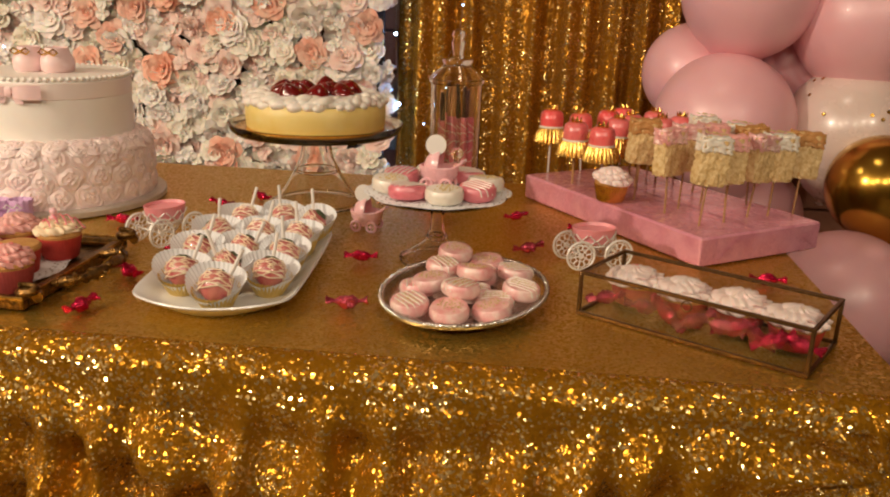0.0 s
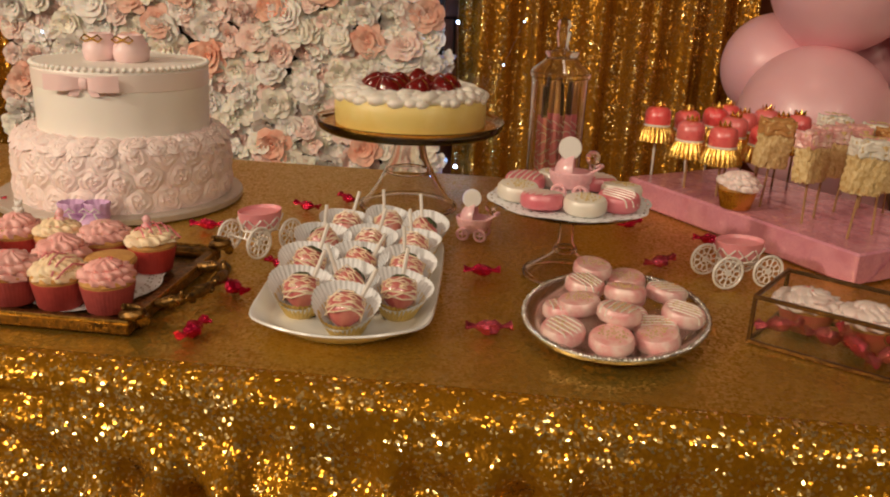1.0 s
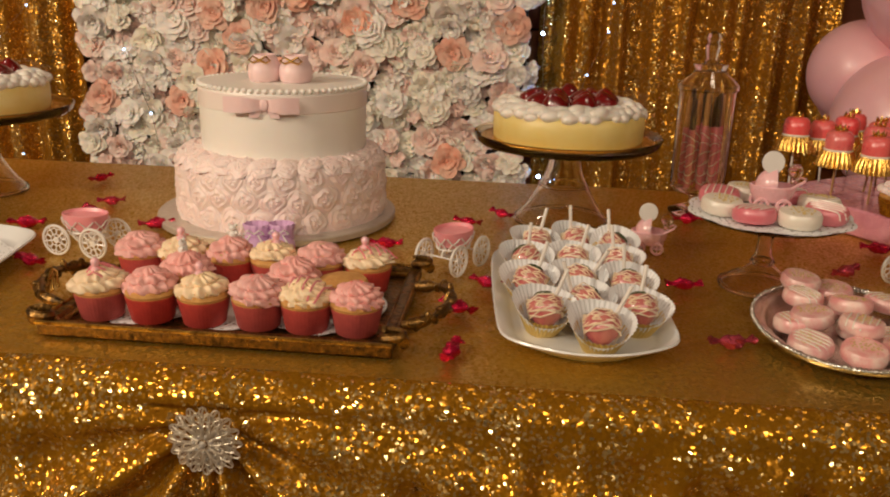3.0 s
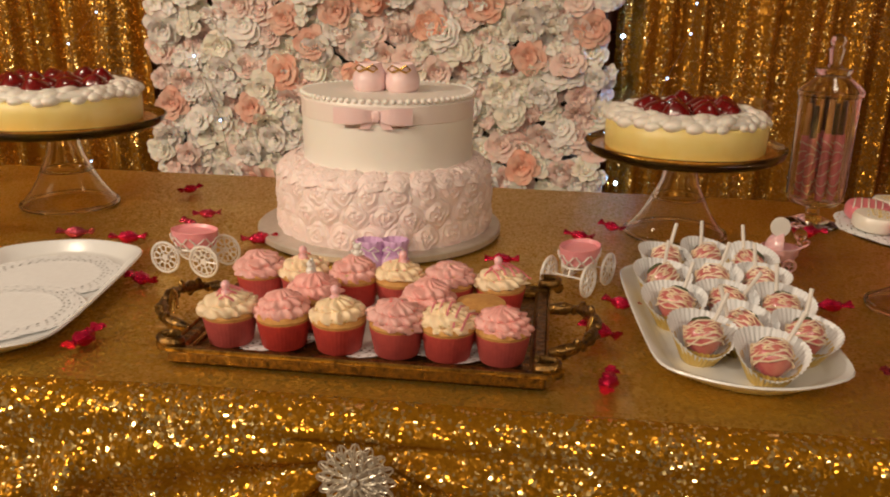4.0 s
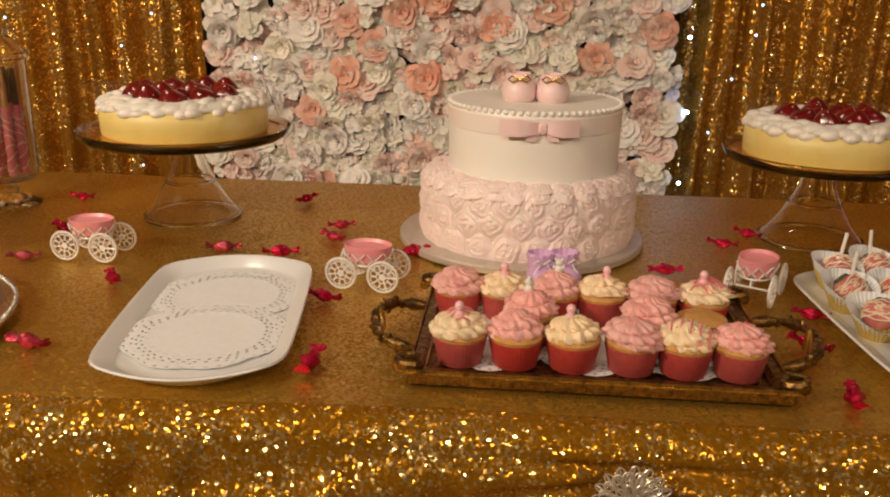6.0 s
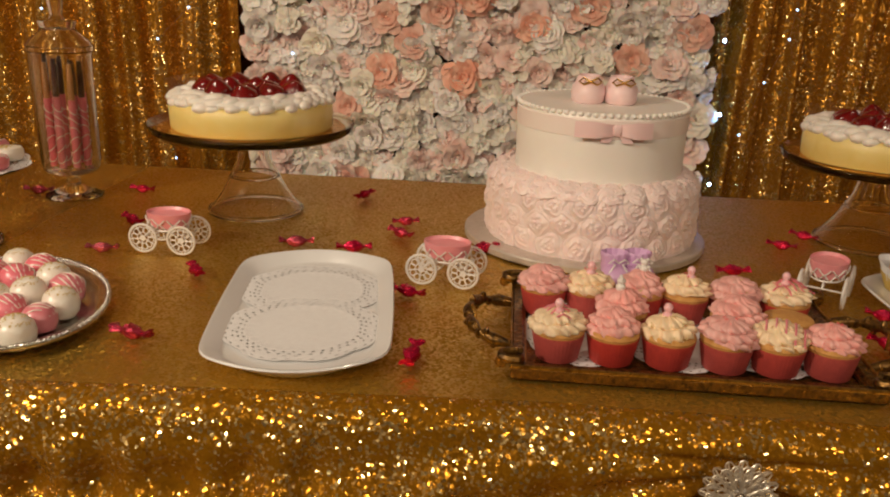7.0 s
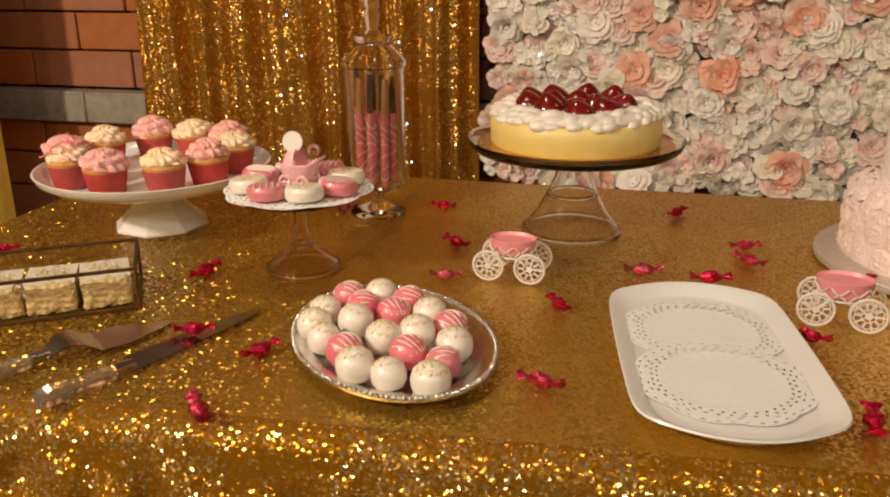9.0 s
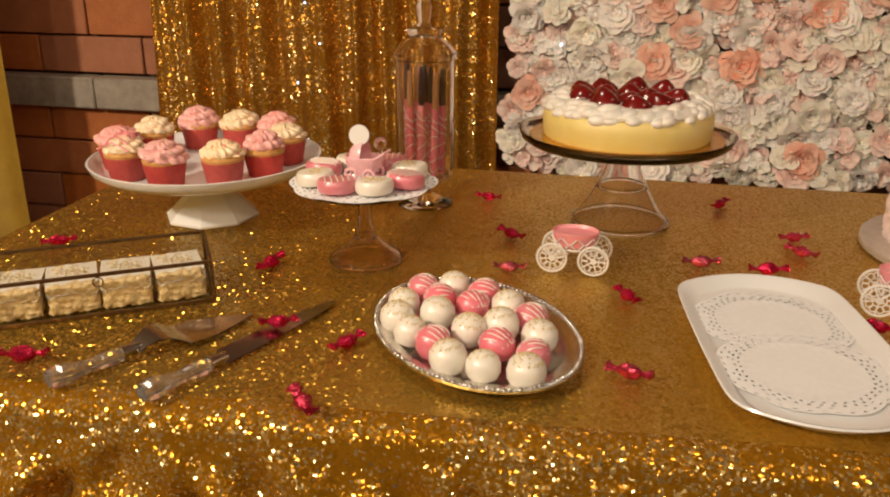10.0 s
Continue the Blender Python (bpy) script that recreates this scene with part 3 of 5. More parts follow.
ros = [rosette_mesh(i) for i in range(6)]
rr = random.Random(5)
for ri, zc in enumerate((0.030, 0.062, 0.093)):
    n = 25
    for i in range(n):
        a = TAU * (i + 0.5 * (ri % 2) + rr.uniform(-0.1, 0.1)) / n
        tip = 0 if ri < 2 else 12
        rad = 0.167 if ri < 2 else 0.164
        m = (pose(rad * math.cos(a), rad * math.sin(a), zc + rr.uniform(-0.003, 0.003)) @ pose(0, 0, 0, 0, 0, math.degrees(a)) @
             pose(0, 0, 0, 0, 90 - tip, 0) @ pose(0, 0, 0, 0, 0, rr.uniform(0, 360)) @ S(rr.uniform(1.0, 1.2), rr.uniform(0.92, 1.08), rr.uniform(0.8, 1.1)))
        part("rosette", rr.choice(ros), cake, m=m)
for ring, (rad, zc, n, tip, sz) in enumerate(((0.156, 0.112, 30, 52, 0.82), (0.140, 0.1180, 26, 82, 0.9), (0.164, 0.0135, 44, 4, 0.55))):
    for i in range(n):
        a = TAU * (i + rr.uniform(-0.15, 0.15)) / n
        m = (pose(rad * math.cos(a), rad * math.sin(a), zc) @ pose(0, 0, 0, 0, 0, math.degrees(a)) @ pose(0, 0, 0, 0, 90 - tip, 0) @
             pose(0, 0, 0, 0, 0, rr.uniform(0, 360)) @ S(sz * rr.uniform(0.9, 1.1)))
        part("rosette", rr.choice(ros), cake, m=m)
pearl = G()
for i in range(76):
    a = TAU * i / 76
    pearl.ball(0.0042, pose(0.1205 * math.cos(a), 0.1205 * math.sin(a), 0.219), 8, 5)
part("pearl_border", pearl.mesh("pearl_border", M_FONDANT), cake, "piped white pearl border", UP)
part("ribbon", G().lathe([(0.1212, 0.186), (0.1226, 0.187), (0.1226, 0.212), (0.1212, 0.213)], 80, cap0=False, cap1=False).mesh("ribbon", M_BAND), cake, "pale pink fondant ribbon band", UP)
bow = G()
for sx, ln in ((-1, 0.050), (1, 0.042)):
    for q, dep in ((0, 0.006), (1, 0.015)):
        bow.grid(lambda u, v, sx=sx, ln=ln, dep=dep, q=q: (sx * (0.003 + ln * u), -dep * math.sin(math.pi * u ** 0.8) - 0.003 - 0.001 * q, (v - 0.5) * (0.017 + 0.009 * min(u * 2, 1))), 10, 4)
    bow.grid(lambda u, v, sx=sx: (sx * (0.002 + 0.013 * u + 0.006 * v), -0.006 - 0.003 * u, -0.004 - 0.017 * v), 4, 4)
bow.slab(0.010, 0.009, 0.019, 0.003, 0.003, pose(0, -0.009, -0.0095))
part("bow", bow.mesh("bow", M_BLUSH, angle=180), cake, "small pink fondant bow", m=UP @ pose(0, 0, 0, 0, 0, 4) @ pose(0, -0.1225, 0.200) @ S(1.05, 0.5, 0.88))
bootie_me = G().lathe([(0.017, 0), (0.0195, 0.003), (0.0205, 0.012), (0.0195, 0.020), (0.016, 0.026), (0.0135, 0.034), (0.0125, 0.0345), (0.012, 0.026), (0.008, 0.023)], 20,
                      m=S(1, 1.25, 1)).mesh("bootie", M_BLUSH)
gold_bow = G()
for sx in (-1, 1):
    gold_bow.tube([(0, 0, 0), (sx * 0.007, 0, 0.004), (sx * 0.011, 0, 0), (sx * 0.007, 0, -0.003), (0, 0, 0)], 0.0011, 6)
gold_bow_me = gold_bow.mesh("gold_bow", M_GOLDFOIL)
for bx in (-0.0235, 0.0225):
    ob = part("bootie", bootie_me, cake, "blush fondant baby bootie", m=UP @ pose(bx * 1.0, -0.012, 0.2212) @ S(1.18))
    part("gold_bow", gold_bow_me, ob, m=pose(0, -0.0215, 0.0285) @ S(1.2))

# ---- cheesecakes on glass pedestal stands ----


def berry_mesh():
    return G().lathe([(0.0001, 0), (0.010, 0.001), (0.0165, 0.006), (0.0175, 0.012), (0.0140, 0.020), (0.0088, 0.028), (0.0035, 0.0335), (0.0001, 0.0350)], 14).mesh("strawberry", M_BERRY)


berry = berry_mesh()


def cake_stand(x, y, turn, dz, wide):
    st = thing("cake_stand", pose(x, y, T, 0, 0, turn), "clear glass pedestal cake stand with a flared foot", "cake stand", "glass cake stands")
    part("plate", G().lathe([(0.02, 0.118), (0.10, 0.120), (0.142, 0.124), (0.150, 0.131), (0.1535, 0.141), (0.1515, 0.142), (0.147, 0.134), (0.139, 0.1305), (0.10, 0.1295), (0.0, 0.1295)], 72).mesh("plate", M_TINT), st, "glass plate with raised rim", pose(0, 0, dz) @ S(wide, wide, 1))
    bell = [(0.0800, 0.000), (0.0805, 0.004), (0.0760, 0.008), (0.0660, 0.018), (0.0555, 0.032), (0.0460, 0.048), (0.0390, 0.062), (0.0355, 0.068), (0.0300, 0.080), (0.0265, 0.096), (0.0270, 0.108), (0.0330, 0.1178)]
    wall = [(r - 0.0026, z) for r, z in bell[::-1]]
    part("foot", G().lathe(bell + wall + bell[:1], 64, cap0=False, cap1=False).mesh("foot", M_GLASS, angle=180), st, "clear bell-shaped foot", S(1, 1, 1 + dz / 0.118))
    for rr0, zz0, tt in ((0.0785, 0.0036, 0.0034), (0.0385, 0.0615, 0.0030)):
        part("foot_ring", G().tube([(rr0 * math.cos(TAU * k / 48), rr0 * math.sin(TAU * k / 48), zz0) for k in range(48)], tt, 8, closed=True).mesh("foot_ring", M_GLASS), st, "thick glass ring")
    return st


def cheesecake(x, y, turn, dz, wide):
    c = thing("cheesecake", pose(x, y, T + 0.131 + dz, 0, 0, turn) @ S(wide, wide, 1), "yellow cheesecake with whipped cream border and glazed strawberries", "cheesecake", "cheesecakes")
    part("cake_circle", G().lathe([(0.133, 0), (0.134, 0.0012), (0.133, 0.0022)], 60).mesh("cake_circle", M_GOLDFOIL), c, "gold card circle")
    part("cake_body", G().lathe([(0.112, 0.0023), (0.115, 0.006), (0.116, 0.03), (0.1155, 0.044), (0.112, 0.048), (0.09, 0.050), (0.0, 0.050)], 72).mesh("cake_body", M_CHEESE), c)
    g, r = G(), random.Random(int(abs(x) * 1000))
    n = 30
    for i in range(n):
        a = TAU * (i + r.uniform(-0.3, 0.3)) / n
        for k, (rad, hh, sz) in enumerate(((0.108, 0.050, 0.0125), (0.102, 0.056, 0.013), (0.090, 0.059, 0.013), (0.079, 0.056, 0.012))):
            b = a + k * 0.16 + r.uniform(-0.04, 0.04)
            g.ball(sz * r.uniform(0.66, 1.02), pose(rad * math.cos(b), rad * math.sin(b), hh + r.uniform(-0.003, 0.002)) @ pose(0, 0, 0, 0, 0, math.degrees(b) + 35) @ S(0.9, 1.5, 0.8), 10, 6)
    g.lathe([(0.08, 0.048), (0.112, 0.049), (0.113, 0.056), (0.10, 0.063), (0.078, 0.063)], 60)
    part("cream_border", g.mesh("cream_border", M_CREAM, angle=180), c, "piped whipped cream border")
    spots = [(0.062 * math.cos(TAU * i / 9), 0.062 * math.sin(TAU * i / 9)) for i in range(9)] + [(0.029 * math.cos(TAU * i / 4), 0.027 * math.sin(TAU * i / 4)) for i in range(4)]
    for sx, sy in spots:
        part("strawberry", berry, c, "glossy red strawberry", pose(sx + r.uniform(-0.004, 0.004), sy + r.uniform(-0.004, 0.004), 0.051, r.uniform(-24, 24), r.uniform(-24, 24), r.uniform(0, 360)) @ S(1.25, 1.25, r.uniform(0.82, 1.05)))
    part("acetate_collar", G().lathe([(0.1175, 0.0024), (0.1185, 0.078)], 72, cap0=False, cap1=False).mesh("acetate_collar", M_FILM), c, "clear film collar")
    return c


for sx, sy, turn, dz, wide in ((-0.580, 0.650, 0, 0.013, 1.155), (0.450, 0.660, 50, 0.006, 1.05)):
    cake_stand(sx, sy, turn, dz, 1.12 if sx < 0 else 1.0)
    cheesecake(sx, sy, turn, dz, wide)

# ---- apothecary jars with dipped pretzel rods ----


def candy_jar(x, y, turn, seed, size):
    j = thing("candy_jar", pose(x, y, T, 0, 0, turn) @ size, "tall clear glass footed candy jar with a domed lid and finial", "jar", "candy jars")
    part("body", G().lathe([(0.046, 0), (0.046, 0.004), (0.030, 0.010), (0.012, 0.018), (0.010, 0.030), (0.018, 0.036), (0.040, 0.042), (0.046, 0.050), (0.047, 0.06), (0.048, 0.232), (0.050, 0.236),
                            (0.0475, 0.237), (0.0455, 0.232), (0.0445, 0.06), (0.042, 0.051), (0.0, 0.047)], 44, cap1=True).mesh("body", M_GLASS), j)
    part("lid", G().lathe([(0.049, 0.2375), (0.0515, 0.2375), (0.052, 0.246), (0.044, 0.256), (0.031, 0.266), (0.026, 0.273), (0.029, 0.279), (0.029, 0.283), (0.013, 0.286), (0.009, 0.291), (0.0105, 0.300), (0.013, 0.318),
                           (0.0095, 0.322), (0.0125, 0.330), (0.010, 0.338), (0.002, 0.3425), (0.0, 0.3425)], 40, cap0=False).lathe([(0.0, 0.279), (0.023, 0.272), (0.028, 0.265), (0.041, 0.254), (0.049, 0.2445), (0.049, 0.2375)], 40, cap0=False, cap1=False).mesh("lid", M_GLASS), j, "glass lid with pointed finial")
    r = random.Random(seed)
    rods = []
    spots = [(0.028 * math.cos(TAU * i / 8), 0.028 * math.sin(TAU * i / 8)) for i in range(8)] + [(0.011, 0.008), (-0.011, 0.006), (0.0, -0.012)]
    for i, (px, py) in enumerate(spots):
        hgt = r.uniform(0.165, 0.185)
        tx, ty = px * 1.05 + r.uniform(-0.004, 0.004), py * 1.05 + r.uniform(-0.004, 0.004)
        rod = thing("pretzel_rod", pose(x, y, T, 0, 0, turn) @ size @ Matrix.Translation((px, py, 0.0525)),
                    "pink coated pretzel rod with white drizzle in the jar", "pretzel rod", "pretzel rods")
        d = Vector((tx - px, ty - py, hgt))
        part("coating", G().tube([(0, 0, 0), d * 0.3, d * 0.66], [0.0060, 0.0066, 0.0060], 10).mesh("coating", M_PINKCOAT), rod)
        part("tip", G().tube([d * 0.66, d * 0.85, d], [0.0050, 0.005, 0.0035], 8).mesh("tip", M_BISCUIT if i % 2 else M_CHOC), rod, "bare brown tip")
        dz = G()
        for k in range(6):
            q = d * (0.08 + 0.095 * k)
            dz.tube([(q.x + 0.0068 * math.cos(a / 10 * TAU), q.y + 0.0068 * math.sin(a / 10 * TAU), q.z + 0.006 * math.sin(a / 10 * TAU * 1 + k)) for a in range(10)], 0.0009, 5, closed=True)
        part("drizzle", dz.mesh("drizzle", M_WHITECOAT), rod)
    return j


candy_jar(-0.920, 0.676, 0, 3, S(1.05, 1.05, 1.07))
candy_jar(0.687, 0.762, 40, 4, S(0.98, 0.98, 0.91))

# ---- cupcakes ----


def swirl_mesh(name, material, radius, height, coils, seed):
    nr, na = 26, 90
    ph, rings = seed * 1.3, []
    for i in range(nr + 1):
        h = i / nr
        env = radius * max(1 - h ** 1.9, 0.0) ** 0.62
        ring = []
        for j in range(na):
            a = TAU * j / na
            c = math.cos(TAU * (coils * h - j / na) + ph)
            ruff = 1 - abs(math.cos(5.5 * a + 9 * h + ph + 1.6 * noise.noise((2 * math.cos(a), 2 * math.sin(a), h * 4 + seed)))) ** 1.4
            r = env * (1 + 0.11 * c) + 0.0066 * (ruff - 0.35) * (1 - h * 0.5) + 0.0030 * noise.noise((3 * math.cos(a), 3 * math.sin(a), h * 5 + seed))
            z = height * h + 0.0042 * math.sin(TAU * (coils * h - j / na) + ph) * (1 - h) + 0.0016 * ruff * (1 - h)
            ring.append((max(r, 0.0008) * math.cos(a), max(r, 0.0008) * math.sin(a), z))
        rings.append(ring)
    return G().rings(rings, True, True).mesh(name, material, angle=70)


PINKS = [swirl_mesh("frosting", M_PINKFROST, 0.0268, 0.026, 2.2 + 0.3 * i, i) for i in range(3)]
CREAMS = [swirl_mesh("frosting", M_CREAMFROST, 0.0268, 0.023, 2.0 + 0.3 * i, i + 4) for i in range(2)]
PALES = [swirl_mesh("frosting", M_PALEFROST, 0.0295, 0.026, 2.5, 9)]
liner_me = G().lathe([(0.0225, 0), (0.0235, 0.001), (0.0292, 0.034), (0.0285, 0.0342), (0.0226, 0.003)], 120, flute=40, amp=[0.0, 0.010, 0.013, 0.013, 0.01], cap1=True).mesh("liner", M_LINER, angle=60)
gliner_me = G().lathe([(0.0225, 0), (0.0235, 0.001), (0.0300, 0.034), (0.0292, 0.0342), (0.0226, 0.003)], 120, flute=40, amp=[0.0, 0.025, 0.03, 0.03, 0.02], cap1=True).mesh("liner", M_GOLDFOIL, angle=60)
sponge_me = G().lathe([(0.0272, 0.028), (0.0285, 0.034), (0.0297, 0.038), (0.0275, 0.0425), (0.018, 0.045), (0.0, 0.046)], 32).mesh("sponge", M_SPONGE)


def sprinkle_mesh(material, seed, n=26):
    g, r = G(), random.Random(seed)
    for _ in range(n):
        a, q = r.uniform(0, TAU), r.uniform(0.2, 0.95)
        rad = 0.029 * q
        g.slab(0.0035, 0.0012, 0.0012, 0.0004, 0.0003, pose(rad * math.cos(a), rad * math.sin(a), 0.0415 + 0.024 * max(1 - q ** 1.6, 0) + 0.0015, r.uniform(-40, 40), r.uniform(-40, 40), r.uniform(0, 360)), 1)
    return g.mesh("sprinkle", material)


SPRINKLES = [sprinkle_mesh(M_APPLE, 1), sprinkle_mesh(M_GLITTER, 2)]
drz = G()
for k in range(5):
    drz.tube([(0.028 * math.sin(TAU * t / 12) * (0.9 - 0.1 * k), -0.024 + 0.010 * k + 0.002 * t / 3, 0.0455 + 0.021 * max(0.0, 1 - (abs(0.028 * math.sin(TAU * t / 12)) / 0.03) ** 2 - ((-0.024 + 0.010 * k) / 0.034) ** 2)) for t in range(-3, 4)], 0.0012, 5)
DRIZZLE = drz.mesh("drizzle", M_PINKCOAT)
topper_me = G().lathe([(0.0055, 0), (0.006, 0.003), (0.0035, 0.006), (0.0045, 0.009), (0.0052, 0.012), (0.004, 0.0155), (0.0015, 0.0175)], 12).mesh("topper", M_PINKPLASTIC)
cubear = G().ball(0.006, pose(0, 0, 0.006)).ball(0.005, pose(0, 0, 0.015))
for sx in (-1, 1):
    cubear.ball(0.0022, pose(sx * 0.004, 0, 0.0195), 8, 5).ball(0.0024, pose(sx * 0.0055, -0.002, 0.009), 8, 5)
white_topper_me = cubear.mesh("topper", M_WHITEPLASTIC)
cnum = [0]


def cupcake(x, y, z, kind, where, group, topper="", turn=None, gold=False):
    cnum[0] += 1
    r = random.Random(cnum[0] * 17)
    words = {"p": "pink buttercream swirl", "c": "cream buttercream swirl", "l": "pale pink icing dome", "b": "no icing"}[kind]
    case = "gold-cased" if gold else "red-cased"
    c = thing("cupcake", pose(x, y, z, 0, 0, r.uniform(0, 360) if turn is None else turn), "%s cupcake with %s %s" % (case, words, where), "cupcake", group)
    part("liner", gliner_me if gold else liner_me, c)
    part("sponge", sponge_me, c)
    if kind != "b":
        me = r.choice({"p": PINKS, "c": CREAMS, "l": PALES}[kind])
        s = r.uniform(0.94, 1.08)
        part("frosting", me, c, m=pose(0, 0, 0.0395, r.uniform(-5, 5), r.uniform(-5, 5), r.uniform(0, 360)) @ S(s, s, r.uniform(0.92, 1.15)))
        part("sprinkle", SPRINKLES[cnum[0] % 2], c, m=pose(0, 0, 0, 0, 0, r.uniform(0, 360)))
        if kind == "c" and r.random() < 0.45:
            part("drizzle", DRIZZLE, c, m=pose(0, 0, 0.002))
    if topper:
        part("topper", topper_me if topper == "p" else white_topper_me, c, "tiny pink plastic topper" if topper == "p" else "tiny white bear topper", pose(0.002, 0.004, 0.0635 if kind == "p" else 0.061))
    return c


# serving tray of cupcakes
TX = 0.059                      # middle of the tray
tray = thing("serving_tray", pose(TX + 0.006, 0.013, T) @ S(0.965, 0.96, 1.1), "antique gilt rectangular serving tray with scrolled handles", "tray")
part("tray_base", G().slab(0.385, 0.261, 0.005, 0.006, 0.002).mesh("tray_base", M_ANTIQUE), tray, m=pose(-0.004, 0.195, 0.0))
for nm, w, d, px, py in (("rim", 0.401, 0.016, -0.004, 0.069), ("rim", 0.401, 0.016, -0.004, 0.322), ("rim", 0.016, 0.2363, -0.1965, 0.195), ("rim", 0.016, 0.2363, 0.1885, 0.195)):
    me = G().slab(w, d, 0.0145, 0.004, 0.003).mesh("rim", M_ANTIQUE)
    part(nm, me, tray, m=pose(px, py, 0.0005))
bead = G().tube([(-0.2040, 0.0613, 0.0150), (0.1960, 0.0613, 0.0150), (0.1960, 0.3290, 0.0150), (-0.2040, 0.3290, 0.0150)], 0.0024, 8, closed=True)
part("gilt_edge", bead.mesh("gilt_edge", M_GILT), tray)
inner = G().tube([(-0.188, 0.0773, 0.0085), (0.180, 0.0773, 0.0085), (0.180, 0.3130, 0.0085), (-0.188, 0.3130, 0.0085)], 0.003, 8, closed=True)
part("inner_moulding", inner.mesh("inner_moulding", M_GILT), tray)
for side in (-1, 1):
    cx = -0.004 + side * 0.1995
    pts = [(side * (0.002 + 0.052 * math.sin(math.pi * t / 14) ** 0.7), 0.064 * math.cos(math.pi * t / 14), 0.014 + 0.010 * math.sin(math.pi * t / 14)) for t in range(15)]
    g = G().tube(pts, [0.0055 + 0.0022 * math.sin(t * 2.1) for t in range(15)], 10)
    for t in range(1, 14):
        p = Vector(pts[t])
        g.ball(0.0062, Matrix.Translation(p + Vector((0, 0, 0.003 * math.sin(t * 2.7)))) @ pose(0, 0, 0, 30 * t, 20 * t, 40 * t) @ S(1.4, 0.7, 0.8), 8, 5)
    handle = part("handle", g.mesh("handle", M_ANTIQUE), tray, "dark gilt scrolled handle", pose(cx, 0.187, 0))
    tie = G()
    for q in (-1, 0, 1):
        tie.tube([(side * 0.050, 0.0, 0.030), (side * 0.047, q * 0.008 - 0.006, 0.026), (side * 0.044, q * 0.013 - 0.016, 0.010)], 0.0022, 6)
    part("gilt_leaf", tie.mesh("gilt_leaf", M_GOLDFOIL), handle, "bright gold leaf")
    for yy in (0.073, 0.326):
        cg = G().tube([(side * (0.004 + 0.011 * math.cos(0.5 * k)), 0.011 * math.sin(0.5 * k) * (1 - k / 30), 0.010 + 0.0007 * k) for k in range(20)], [0.0068 - 0.0002 * k for k in range(20)], 8)
        part("corner_scroll", cg.mesh("corner_scroll", M_ANTIQUE), tray, m=pose(-0.004 + side * 0.197, yy, 0.004))


def doily_mesh(radius):
    """A lace paper round: solid middle, pierced border, scalloped edge."""
    g, na = G(), 120
    radii = [0.0, 0.5, 0.70, 0.715, 0.74, 0.77, 0.80, 0.83, 0.86, 0.88, 0.90, 0.925, 0.94, 0.96, 0.98, 1.0]
    v, f = [], []
    for i, q in enumerate(radii):
        for j in range(na):
            a = TAU * j / na
            sc = 1 + (0.06 * abs(math.cos(4 * a)) - 0.03) * max(0.0, (q - 0.5) * 2)
            v.append((radius * q * sc * math.cos(a), radius * q * sc * math.sin(a), 0.0004 + 0.0003 * math.sin(3 * a) * q + (0.0002 * (1 + math.sin(30 * a)) * (i % 2) if q > 0.5 else 0)))
    for i in range(len(radii) - 1):
        for j in range(na):
            k = (j + 1) % na
            hole = (i in (4, 6, 8, 12) and (j + i // 2) % 3 == 0 and (i != 8 or (j // 6) % 2))
            if not hole:
                f.append((i * na + j, i * na + k, (i + 1) * na + k, (i + 1) * na + j))
    g.add(v, f)
    return g.mesh("doily", M_PAPER)


DOILY = doily_mesh(0.1)
for dx in (-0.11, 0.0, 0.10):
    solo("doily", DOILY, pose(TX + dx, 0.195, T + 0.0062 + 0.0008 * (dx > -0.05) + 0.0008 * (dx > 0.05)) @ S(0.68, 0.9, 1), "white paper lace doily lying in the tray", "doily", "doilies")
TC = "on the gilt tray"
for i, (x, k, tp) in enumerate(((-0.148, "c", "p"), (-0.088, "p", ""), (-0.027, "c", "p"), (0.036, "p", ""), (0.091, "c", ""), (0.148, "p", ""))):
    cupcake(TX + 0.004 + x * 0.98, 0.122, T + 0.009, k, TC, "cupcakes on the tray", tp).scale = (0.98, 0.98, 0.88)
for i, (x, k, tp) in enumerate(((-0.153, "p", ""), (-0.098, "c", "p"), (-0.036, "p", "w"), (0.018, "c", "p"), (0.078, "p", ""), (0.138, "c", "p"))):
    cupcake(TX + x, 0.252, T + 0.009, k, TC, "cupcakes on the tray", tp).scale = (0.98, 0.98, 0.88)
for x, k, tp in ((-0.066, "p", "w"), (0.063, "p", ""), (0.121, "b", "")):
    cupcake(TX + x, 0.183, T + 0.009, k, TC, "cupcakes on the tray", tp).scale = (0.98, 0.98, 0.88)

# lilac booties behind the tray
lil = G().ball(0.0165, pose(0, -0.008, 0.0125) @ S(1.0, 1.35, 0.8), 20, 12)
lil.lathe([(0.0125, 0.012), (0.0140, 0.020), (0.0135, 0.026), (0.0138, 0.031), (0.0148, 0.0365), (0.0138, 0.038), (0.0120, 0.032), (0.0105, 0.024), (0.0, 0.020)], 48, pose(0, 0.006, 0), flute=12, amp=[0, 0, 0.01, 0.03, 0.07, 0.07, 0.03, 0, 0])
lil = lil.mesh("shoe", M_PURPLE, angle=60)
lace = G()
for sx in (-1, 1):
    lace.tube([(0, -0.017, 0.030), (sx * 0.006, -0.020, 0.036), (sx * 0.011, -0.019, 0.031), (sx * 0.004, -0.018, 0.029), (sx * 0.010, -0.021, 0.018)], 0.0011, 5)
lace_me = lace.mesh("lace", M_WHITEPLASTIC)
